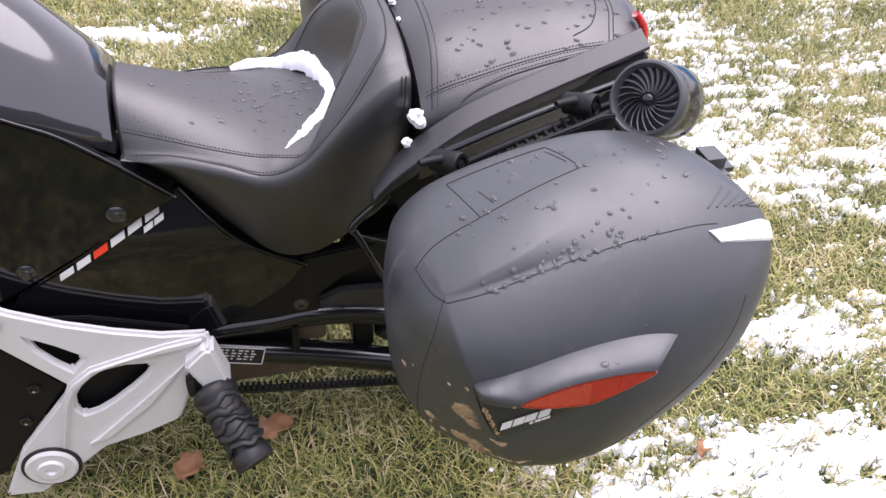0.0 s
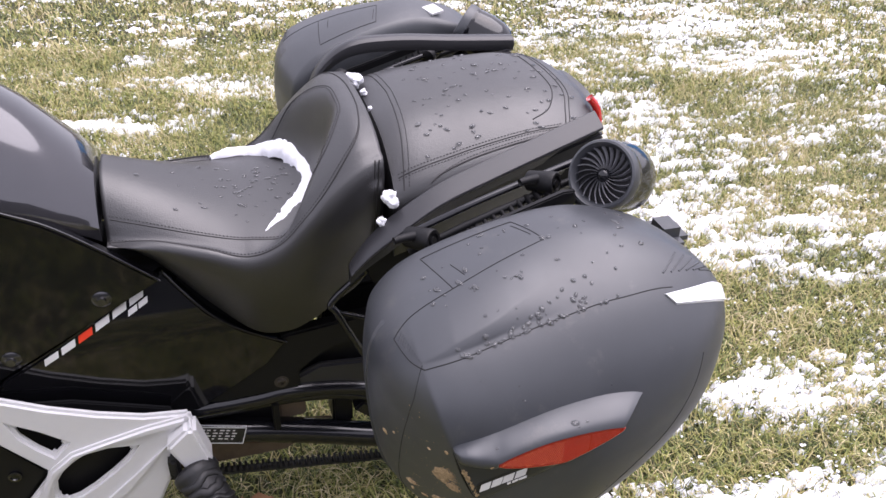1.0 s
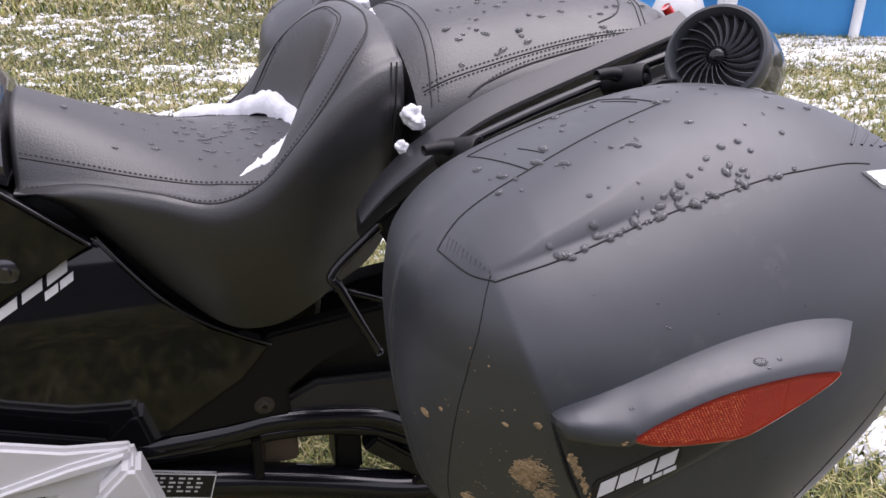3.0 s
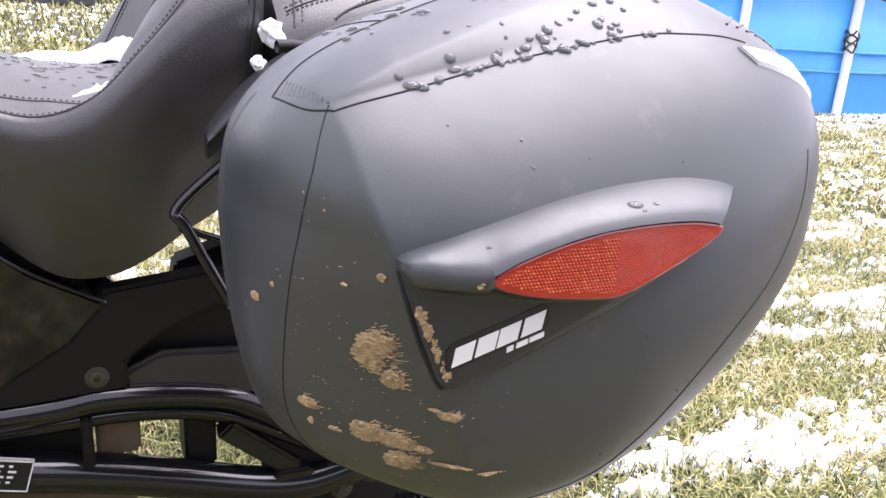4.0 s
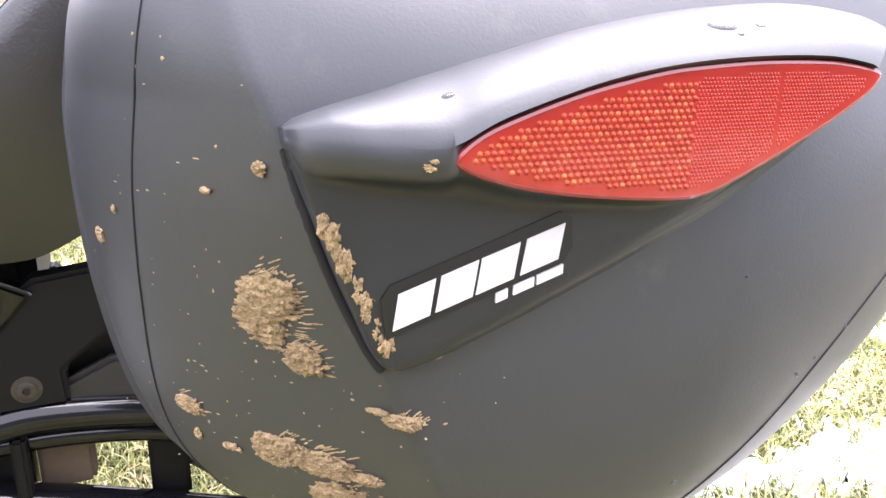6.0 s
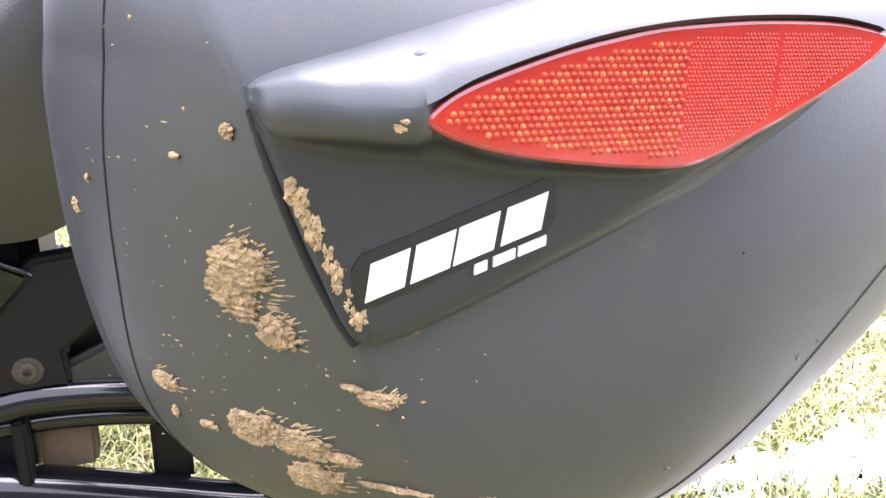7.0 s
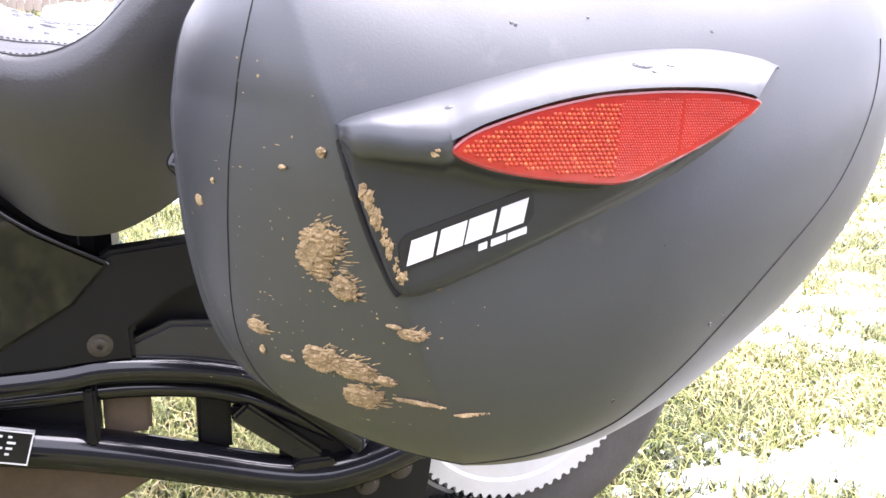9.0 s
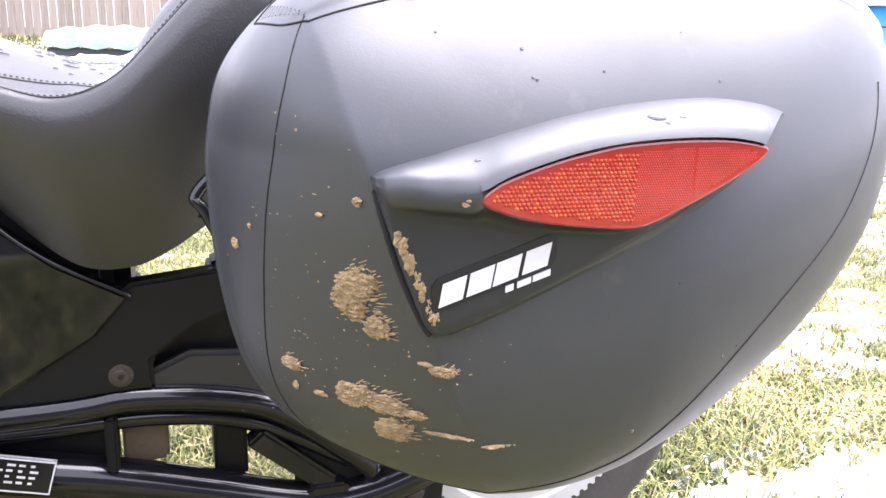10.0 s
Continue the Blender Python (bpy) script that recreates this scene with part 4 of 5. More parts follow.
    peg = tube("foot_peg", [pa, pa.lerp(pb, 0.33), pa.lerp(pb, 0.66), pb], 0.028, RUBBER, trike, "worn black rubber foot peg", n=24, steps=60, radii=[0.026, 0.037, 0.038, 0.034, 0.033, 0.032, 0.033, 0.032, 0.033, 0.032, 0.032, 0.028, 0.033, 0.033, 0.031])
    along = (pb - pa).normalized()
    side = along.cross(Vector((0, 0, 1))).normalized()
    lift = side.cross(along).normalized()
    for k in range(5):
        mid = pa.lerp(pb, 0.22 + 0.135 * k)
        pts = []
        for q in range(-4, 5):
            a = q * 0.30 + 0.25
            zig = 0.005 * math.sin(q * 1.1 + k * 2.3) + 0.002 * math.sin(q * 2.9 + k)
            pts.append(mid + (side * math.sin(a) + lift * math.cos(a)) * 0.0325 + along * zig)
        tube("tread_lug", pts, 0.0075, RUBBER, peg, n=8, steps=26, flat=0.55)
    part("peg_stop", box(pa + Vector((-0.036, -0.012, -0.012)), pa + Vector((-0.018, 0.012, 0.030)), 0.005), RUBBER, peg)

# brackets, bars and mounts of the side cases
for sgn in (-1, 1):
    tube("case_bracket", [(0.16, sgn * 0.20, 0.672), (0.105, sgn * 0.20, 0.622), (0.112, sgn * 0.205, 0.60), (0.150, sgn * 0.215, 0.52)], 0.006, GLOSS_TUBE, trike, "thin black bracket rod", n=8, steps=30)
    tube("case_bracket", [(0.105, sgn * 0.195, 0.60), (0.17, sgn * 0.20, 0.575)], 0.004, GLOSS_TUBE, trike, n=8)
    tube("cable", [(0.02, sgn * 0.08, 0.57), (0.05, sgn * 0.10, 0.60), (0.085, sgn * 0.10, 0.585), (0.09, sgn * 0.09, 0.56), (0.06, sgn * 0.08, 0.545)], 0.006, MATT, trike, "dark cable loop", n=8, steps=30)
    bar = tube("support_bar", [(0.205, sgn * 0.262, 0.764), (0.30, sgn * 0.262, 0.800), (0.378, sgn * 0.262, 0.826), (0.50, sgn * 0.26, 0.862)], 0.0055, GLOSS_TUBE, trike, "black support bar", n=10)
    tube("support_bar", [(0.205, sgn * 0.278, 0.745), (0.30, sgn * 0.278, 0.782), (0.378, sgn * 0.278, 0.808), (0.50, sgn * 0.276, 0.845)], 0.006, MATT, trike, "black support bar", n=10)
    part("rack_bar", prism([(0.205, 0.762), (0.235, 0.786), (0.32, 0.812), (0.41, 0.842), (0.43, 0.842), (0.42, 0.828), (0.32, 0.796), (0.23, 0.768)], sgn * 0.328, sgn * 0.318, 0.002), MATT, trike, "flat black rack bar")
    for k in range(12):
        x = 0.262 + 0.0125 * k
        zc_ = 0.768 + 0.44 * (x - 0.262)
        part("rack_slat", box((x, min(sgn * 0.275, sgn * 0.318), zc_ - 0.010), (x + 0.005, max(sgn * 0.275, sgn * 0.318), zc_ - 0.002), 0.001), MATT, bar)
    for x, h, z in ((0.222, 0.300, 0.778), (0.408, 0.280, 0.832)):
        knob = lathe("mount_knob", [(-0.034, 0.009), (-0.030, 0.0145), (0.0, 0.0165), (0.012, 0.0170), (0.0142, 0.0155), (0.0142, 0.0115), (0.0110, 0.0105), (0.0110, 0.0065), (0.0150, 0.0060), (0.0155, 0.002)], (x, sgn * h, z), (0.60, sgn * 0.74, 0.20), MATT, trike, "black rubber mount knob", n=28)
        tube("lever", [(x - 0.012, sgn * (h - 0.006), z + 0.004), (x - 0.030, sgn * (h + 0.002), z + 0.009), (x - 0.046, sgn * (h + 0.006), z + 0.009)], 0.006, MATT, knob, n=10, radii=[0.008, 0.006, 0.005])

pool = list(trike.children)
pick = lambda name: [o for o in pool if o.name.split(".")[0] == name]
nest("logo_block", pick("lower_side_panel")[0], pool)
nest("tail_light", pick("tail")[0], pool)
nest("strut_foot", pick("strut")[0], pool)
for o in pick("bolt"):
    q = o.data.vertices[0].co
    kind_ = "axle_plate" if q.x > 0.2 else "frame_plate" if q.x > -0.1 else "upper_side_panel"
    o.parent = pick(kind_)[0 if q.y < 0 or kind_ == "axle_plate" else 1]

for o in trike.children_recursive:
    if "leant" not in o.data:
        o.data.transform(LEAN)
        o.data["leant"] = 1


# ---- side cases ----
from mathutils.bvhtree import BVHTree

CX, CZ = 0.385, 0.640
OUT = [(0.152, 0.700), (0.151, 0.665), (0.156, 0.612), (0.169, 0.561), (0.192, 0.528), (0.225, 0.509), (0.262, 0.496), (0.300, 0.491), (0.338, 0.494), (0.375, 0.507), (0.412, 0.527), (0.462, 0.556), (0.515, 0.583),
       (0.560, 0.618), (0.593, 0.662), (0.607, 0.705), (0.611, 0.747), (0.597, 0.785), (0.555, 0.818), (0.490, 0.843), (0.420, 0.852), (0.340, 0.838), (0.260, 0.812), (0.200, 0.782), (0.163, 0.742)]
outline = spline(OUT, 400, True)
o_ang = np.arctan2(outline[:, 1] - CZ, outline[:, 0] - CX)
o_rad = np.hypot(outline[:, 1] - CZ, outline[:, 0] - CX)
order = np.argsort(o_ang)
o_ang, o_rad = o_ang[order], o_rad[order]
KEY_Y = [0.730, 0.700, 0.646, 0.648, 0.700, 0.757, 0.780, 0.760]
KEY_N = [4.5, 2.8, 2.1, 1.75, 1.65, 1.7, 1.9, 2.6]
FACE_Y, BACK_Y = 0.590, 0.868


def around(a, keys):
    """Smooth closed curve through values set every 45 degrees from -180."""
    u = (a + math.pi) / (math.pi / 4) % 8
    i = int(u)
    t = u - i
    p, q, r, s = (keys[(i + d) % 8] for d in (-1, 0, 1, 2))
    return 0.5 * (2 * q + (r - p) * t + (2 * p - 5 * q + 4 * r - s) * t * t + (3 * q - p - 3 * r + s) * t ** 3)



def case_polar(a, s):
    rho = np.interp(a, o_ang, o_rad, period=2 * math.pi)
    yo, n = around(a, KEY_Y), around(a, KEY_N)
    x, z = CX + rho * s * math.cos(a), CZ + rho * s * math.sin(a)
    y = FACE_Y + (yo - FACE_Y) * (1 - max(0.0, 1 - s ** n) ** (1 / n))
    # the front facet turns away along one straight crease
    xc = np.interp(z, [0.44, 0.50, 0.55, 0.6235, 0.6667, 0.7077, 0.7416, 0.765, 0.80], [0.34, 0.305, 0.284, 0.256, 0.2375, 0.2235, 0.2125, 0.205, 0.19])
    k = np.interp(z, [0.46, 0.54, 0.62, 0.70, 0.765], [0.28, 0.50, 0.70, 0.86, 0.74])
    y = min(y + k * max(0.0, xc - x), yo)
    # a ridge runs up the lid from its front corner: steeper below it, flatter above
    crease = np.interp(x, [0.19, 0.204, 0.242, 0.309, 0.345, 0.40], [0.760, 0.7667, 0.7868, 0.813, 0.824, 0.838])
    gap = np.interp(x, [0.205, 0.25, 0.322, 0.407, 0.447], [0.766, 0.780, 0.799, 0.814, 0.8165])
    if 0.2 < x < 0.40 and gap < z:
        tall = max(crease - gap, 0.001)
        rise = (z - gap) / tall if z < crease else max(0.0, 1 - (z - crease) / 0.035)
        y -= 0.95 * tall * rise * float(smooth01((0.40 - x) / 0.13))
    return x, y, z


def case_y(x, z):
    a = math.atan2(z - CZ, x - CX)
    rho = float(np.interp(a, o_ang, o_rad, period=2 * math.pi))
    return case_polar(a, min(1.0, math.hypot(x - CX, z - CZ) / rho))[1]


def tube_ring(loop, y, r):
    """A thin round moulding that follows a closed outline of (x, z)."""
    bm = bmesh.new()
    n = len(loop)
    rings = []
    for i in range(n):
        t = loop[(i + 1) % n] - loop[i - 1]
        nx, nz = t[1] / np.hypot(*t), -t[0] / np.hypot(*t)
        rings.append([bm.verts.new((loop[i][0] + nx * r * math.cos(a), y + r * math.sin(a), loop[i][1] + nz * r * math.cos(a))) for a in np.linspace(0, 2 * math.pi, 8, endpoint=False)])
    for i in range(n):
        for k in range(8):
            bm.faces.new((rings[i][k], rings[(i + 1) % n][k], rings[(i + 1) % n][(k + 1) % 8], rings[i][(k + 1) % 8]))
    return bm


def side_case(label):
    """One hard case, modelled where it hangs on the near flank."""
    fy = lambda y: y
    case = empty("side_case", (0.385, fy(0.94), 0.44), label, "side case", "hard cases on both flanks")
    NA, NS = 520, 120
    verts, faces = [], []
    ss = 1 - (1 - np.linspace(0, 1, NS)) ** 1.6
    ss[0] = 0.002
    for i in range(NA):
        a = -math.pi + 2 * math.pi * i / NA
        ring = [case_polar(a, s) for s in ss]
        xo, yo, zo = ring[-1]
        for q in np.linspace(0, 1, 14)[1:]:
            k = 1 - 0.07 * q ** 2 - 0.22 * max(0, q - 0.85) ** 1.5 / 0.15 ** 1.5 * 0.6
            ring.append((CX + (xo - CX) * k, yo + (BACK_Y - yo) * q, CZ + (zo - CZ) * k))
        ring.append((CX + (xo - CX) * 0.3, BACK_Y, CZ + (zo - CZ) * 0.3))
        verts += ring
    nv = NS + 14
    faces = grid_faces(NA, nv, wrap_u=True)
    tree = BVHTree.FromPolygons([Vector(v) for v in verts], faces)
    flip = [(x, fy(y), z) for x, y, z in verts]
    shell = obj("shell", flip, faces, CASE, True, case, "matt black moulded case shell")

    def on(p, lift=0.0):
        q, nrm, _, _ = tree.find_nearest(Vector(p))
        if nrm.dot(q - Vector((CX, 0.80, CZ))) < 0:
            nrm = -nrm
        q = q + nrm * lift
        return Vector((q.x, fy(q.y), q.z))

    def line(name, pts, r, material, lift=0.0, steps=70, label=""):
        p = spline(pts, steps)
        return tube(name, [on(q, lift) for q in p], r, material, shell, label, n=6, steps=steps)

    face = lambda pts: [(x, case_y(x, z), z) for x, z in pts]
    # gaps between lid and base
    line("seam", [(0.181, 0.711, 0.763), (0.195, 0.672, 0.760), (0.205, 0.650, 0.765)], 0.0007, SEAM)
    line("seam", [(0.205, 0.65, 0.765), (0.25, 0.647, 0.779), (0.322, 0.658, 0.798), (0.407, 0.673, 0.813), (0.447, 0.68, 0.8157), (0.487, 0.69, 0.8147), (0.512, 0.697, 0.809)], 0.0007, SEAM)
    line("seam", face([(0.205, 0.765), (0.1945, 0.7328), (0.1884, 0.7003), (0.1834, 0.6623), (0.1818, 0.6241), (0.1828, 0.5812), (0.190, 0.554), (0.206, 0.531), (0.235, 0.514), (0.27, 0.506), (0.305, 0.507), (0.3437, 0.5171), (0.3742, 0.5316), (0.393, 0.5477), (0.4299, 0.5887), (0.467, 0.628), (0.5095, 0.669), (0.533, 0.706), (0.545, 0.74)]), 0.0005, SEAM)
    line("seam", [(0.181, 0.711, 0.763), (0.20, 0.722, 0.787), (0.254, 0.734, 0.811), (0.31, 0.75, 0.832), (0.372, 0.768, 0.846)], 0.0007, SEAM)
    line("seam", [(0.254, 0.734, 0.811), (0.241, 0.78, 0.806), (0.231, 0.825, 0.797)], 0.0007, SEAM)
    line("seam", [(0.372, 0.768, 0.846), (0.362, 0.795, 0.846), (0.348, 0.832, 0.840)], 0.0007, SEAM)
    line("seam", [(0.272, 0.75, 0.815), (0.26, 0.78, 0.815)], 0.0006, SEAM)
    line("seam", [(0.36, 0.785, 0.846), (0.345, 0.82, 0.84)], 0.0006, SEAM)

    line("seam", [(0.231, 0.825, 0.797), (0.29, 0.828, 0.822), (0.348, 0.832, 0.840)], 0.0009, SEAM)
    # fine grip ribs on the front corner of the lid
    for k in range(11):
        t = (k + 0.5) / 11
        a = np.array((0.183, 0.705, 0.765)) * (1 - t) + np.array((0.2035, 0.655, 0.767)) * t
        far = 1.15 - t
        line("grip_rib", [a + (0.0006, 0.0, 0.0006), a + np.array((0.0028, 0.0036, 0.0042)) * far, a + np.array((0.0050, 0.0065, 0.0072)) * far], 0.0004, CASE_LOW, steps=8)

    # moulded ledge with the reflector under its lip, running down into the wedge: head, lip, reflector foot, hollow and lower edge, station by station
    head = [(0.2300, 0.6945), (0.2340, 0.6972), (0.2450, 0.7010), (0.2560, 0.7042), (0.2680, 0.7078), (0.2760, 0.7100), (0.2934, 0.7148), (0.3226, 0.7220), (0.3537, 0.7273), (0.3866, 0.7305), (0.4143, 0.7309), (0.4400, 0.7280), (0.4532, 0.7243)]
    lip = [(0.2308, 0.5905, 0.6930), (0.2352, 0.5825, 0.6930), (0.2460, 0.5765, 0.6928), (0.2575, 0.5735, 0.6922), (0.2690, 0.5700, 0.6918), (0.2745, 0.5692, 0.6932), (0.2880, 0.5695, 0.6998), (0.3170, 0.5717, 0.7085), (0.3430, 0.5735, 0.7130), (0.3700, 0.5757, 0.7148), (0.3950, 0.5777, 0.7147), (0.4120, 0.5795, 0.7125), (0.4172, 0.5802, 0.7108)]
    foot = [(0.2312, 0.5905, 0.6900), (0.2358, 0.5840, 0.6850), (0.2465, 0.5785, 0.6842), (0.2580, 0.5750, 0.6835), (0.2700, 0.5725, 0.6830), (0.2765, 0.5720, 0.6850), (0.2912, 0.5725, 0.6798), (0.3180, 0.5745, 0.6752), (0.3470, 0.5770, 0.6722), (0.3724, 0.5785, 0.6800), (0.3970, 0.5802, 0.6920), (0.4143, 0.5815, 0.7020), (0.4190, 0.5822, 0.7065)]
    hollow = [(0.2318, 0.5900, 0.6880), (0.2370, 0.5870, 0.6790), (0.2485, 0.5848, 0.6765), (0.2600, 0.5842, 0.6748), (0.2730, 0.5840, 0.6735), (0.2800, 0.5840, 0.6722), (0.2960, 0.5840, 0.6688), (0.3200, 0.5842, 0.6680), (0.3480, 0.5850, 0.6682), (0.3735, 0.5865, 0.6775), (0.3980, 0.5885, 0.6900), (0.4155, 0.5920, 0.7000), (0.4205, 0.5940, 0.7050)]
    low = [(0.2326, 0.5900, 0.6855), (0.2382, 0.5880, 0.6690), (0.2465, 0.5862, 0.6460), (0.2575, 0.5845, 0.6240), (0.2740, 0.5842, 0.6285), (0.2850, 0.5842, 0.6330), (0.3000, 0.5843, 0.6395), (0.3223, 0.5850, 0.6495), (0.3520, 0.5865, 0.6628), (0.3770, 0.5890, 0.6745), (0.4010, 0.5930, 0.6872), (0.4185, 0.5980, 0.6975), (0.4240, 0.6000, 0.7035)]
    NR = 150
    at_head = spline([(x, case_y(x, z) + 0.0008, z) for x, z in head], NR)
    at_lip, at_foot, at_hollow, at_low = (spline(c, NR) for c in (lip, foot, hollow, low))
    rows = []
    for i in range(NR):
        U, L, B, F, W = at_head[i], at_lip[i], at_foot[i], at_hollow[i], at_low[i]
        u = i / (NR - 1) * 12
        deep = float(smooth01((u - 4.6) / 0.8)) * 0.0045
        row = []
        for q in np.linspace(0, 1, 11):
            p = U * (1 - q) + L * q
            bulge = 0.0036 * math.sin(math.pi * q) * min(1.0, 0.3 + i / 30) + 0.0016 * math.sin(math.pi * q ** 4)
            row.append((p[0], p[1] - bulge * 0.5, p[2] + bulge))
        soft = float(smooth01((5.2 - u) / 1.2))
        for q in (0.06, 0.2, 0.4, 0.6, 0.8, 1.0):
            p = L * (1 - q) + B * q
            row.append((p[0], p[1] + (deep if q < 1 else deep * 0.4) - 0.0012 * soft * math.sin(math.pi * q), p[2]))
        C = np.array((F[0], F[1] + 0.0003, F[2] + 0.55 * (B[2] - F[2])))
        for q in (0.2, 0.4, 0.6, 0.8, 1.0):
            row.append(tuple(B * (1 - q) ** 2 + 2 * C * q * (1 - q) + F * q * q))
        for q in (0.15, 0.4, 0.7, 0.9, 1.0):
            p = F * (1 - q) + W * q
            row.append((p[0], p[1] + 0.0006 * max(0.0, q - 0.85) / 0.15, p[2]))
        wide = 0.0035 + 0.0035 * float(smooth01((u - 2.8) / 1.2))
        for q, d in ((0.25, 0.12), (0.55, 0.45), (0.8, 0.8), (1.0, 1.06)):
            z = W[2] - wide * q
            x = W[0] + (0.0006 if u > 3 else -0.0004) * q
            row.append((x, W[1] + 0.0006 + (case_y(x, z) - W[1]) * d, z))
        row.append((row[-1][0], row[-1][1] + 0.006, row[-1][2] - 0.001))
        rows.append(row)
    last = rows[-1]
    for d, e in ((0.0008, 0.10), (0.0030, 0.75), (0.0042, 1.1)):
        rows.append([(x + d, y + e * max(0.0, case_y(x + d, z) - y), z - 0.3 * d) for x, y, z in last])
    rows.insert(0, [(x - 0.0006, y + 0.0012, z) for x, y, z in rows[0]])
    rows.insert(0, [(x - 0.0004, y + 0.0030, z - 0.0002) for x, y, z in rows[0]])
    rows.insert(0, [(x - 0.0003, y + 0.012, z - 0.0004) for x, y, z in rows[0]])
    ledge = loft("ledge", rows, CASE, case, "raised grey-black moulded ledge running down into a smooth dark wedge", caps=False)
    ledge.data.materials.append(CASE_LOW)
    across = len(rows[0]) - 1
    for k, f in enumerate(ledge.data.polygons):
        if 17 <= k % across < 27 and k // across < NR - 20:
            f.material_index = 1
    # near-black strip laid on the shell, painting the shade of the wedge's groove
    line("seam", face([(0.2310, 0.6890), (0.2362, 0.6700), (0.2444, 0.6465), (0.2532, 0.6265), (0.2570, 0.6205)]), 0.0017, SEAM, lift=0.0008, label="dark strip painting the shade of the gap along the wedge")
    top_edge = [(0.2744, 0.6889), (0.2787, 0.6924), (0.2851, 0.6957), (0.2981, 0.7003), (0.3115, 0.7043), (0.3252, 0.7074), (0.3392, 0.7100), (0.3537, 0.7113), (0.3686, 0.7122), (0.3840, 0.7124), (0.3999, 0.7120), (0.4115, 0.7105), (0.4182, 0.7090)]
    low_edge = [(0.4186, 0.7075), (0.4143, 0.7031), (0.4023, 0.6957), (0.3873, 0.6879), (0.3724, 0.6811), (0.3606, 0.6761), (0.3518, 0.6738), (0.3427, 0.6736), (0.3280, 0.6748), (0.3135, 0.6765), (0.3023, 0.6783), (0.2912, 0.6807), (0.2804, 0.6842), (0.2746, 0.6873)]
    lens = spline(top_edge + low_edge, 140, True)

    def slant(bm):
        """The reflector stands a little askew: it recedes towards the tail."""
        for v in bm.verts:
            v.co.y += 0.075 * (v.co.x - 0.275)
        return bm

    part("rim", slant(tube_ring(lens, 0.5716, 0.0013)), RED_RIM, case, "thin glossy red reflector rim")
    refl = part("reflector", slant(prism([tuple(p) for p in lens], 0.5702, 0.5780, 0.0013)), RED, case, "red prismatic side reflector")
    hx, hz = zip(*top_edge)
    lx, lz = zip(*reversed(low_edge))
    for pitch, x0, x1, proud in ((0.00215, 0.2775, 0.3475, 0.0008), (0.0013, 0.3485, 0.378, 0.0003), (0.0013, 0.380, 0.413, 0.0003)):
        cells = bmesh.new()
        for i in range(66):
            for j in range(44):
                x, z = x0 + pitch * (i + 0.5 * (j % 2)), 0.671 + pitch * 0.87 * j
                hi, lo = np.interp(x, hx, hz), np.interp(x, lx, lz)
                if x < x1 and lo + 0.0026 < z < hi - 0.0026:
                    c = cells.verts.new((x, 0.5702 - proud, z))
                    ring = [cells.verts.new((x + 0.5 * pitch * math.sin(math.pi * k / 3), 0.5703, z + 0.5 * pitch * math.cos(math.pi * k / 3))) for k in range(6)]
                    for k in range(6):
                        cells.faces.new((c, ring[k], ring[(k + 1) % 6]))
        tagged(part("prism_field", slant(cells), RED_CELL if pitch > 0.002 else RED_FINE, refl, smooth=False), kind="stuff")

    # clear corner reflector
    C0 = spline([(0.498, 0.689, 0.806), (0.54, 0.70, 0.805), (0.58, 0.725, 0.79), (0.60, 0.74, 0.772), (0.618, 0.755, 0.752)], 24)
    C1 = spline([(0.512, 0.683, 0.792), (0.545, 0.693, 0.783), (0.58, 0.71, 0.768), (0.60, 0.725, 0.757), (0.615, 0.745, 0.747)], 24)
    rows = []
    for i in range(24):
        rows.append([tuple(on(C0[i] * (1 - q) + C1[i] * q, 0.0022 * (1 if 0 < q < 1 else -0.3) + (0.0006 if k % 2 else 0))) for k, q in enumerate(np.linspace(0, 1, 9))])
    rows.insert(0, [tuple(on(C0[0] * (1 - q) + C1[0] * q, -0.0015)) for q in np.linspace(0, 1, 9)])
    rows.append([tuple(on(C0[-1] * (1 - q) + C1[-1] * q, -0.0015)) for q in np.linspace(0, 1, 9)])
    loft("corner_reflector", rows, CLEAR, case, "clear frosted corner reflector", caps=False)
    for k in range(6):
        x = 0.505 + 0.012 * k
        line("rib", [(x, 0.71 + 0.004 * k, 0.822 - 0.003 * k), (x + 0.03, 0.745, 0.825 - 0.006 * k)], 0.0012, CASE, steps=10)
    return case, tree, ledge


near_case, near_tree, near_ledge = side_case("matt black hard side case with red reflector, spattered with dried mud")


def mirrored(thing, label, place):
    """The same thing for the other flank, as its mirror image."""
    twin = empty(thing.name.split(".")[0], MIRROR @ Vector(place), label, thing["category"], thing["group"])
    for top in thing.children:
        above = twin
        for o in (top, *top.children):
            me = o.data.copy()
            me.transform(MIRROR)
            me.flip_normals()
            c = new(o.name.split(".")[0], me)
            c.parent = above
            if above is twin:
                above = c
            if "label" in o:
                c["label"] = o["label"]
            if "kind" in o:
                c["kind"] = o["kind"]
    settle(twin)
    return twin


mirrored(near_case, "matt black hard side case on the opposite flank, wet with rain", (0.385, 0.94, 0.44))

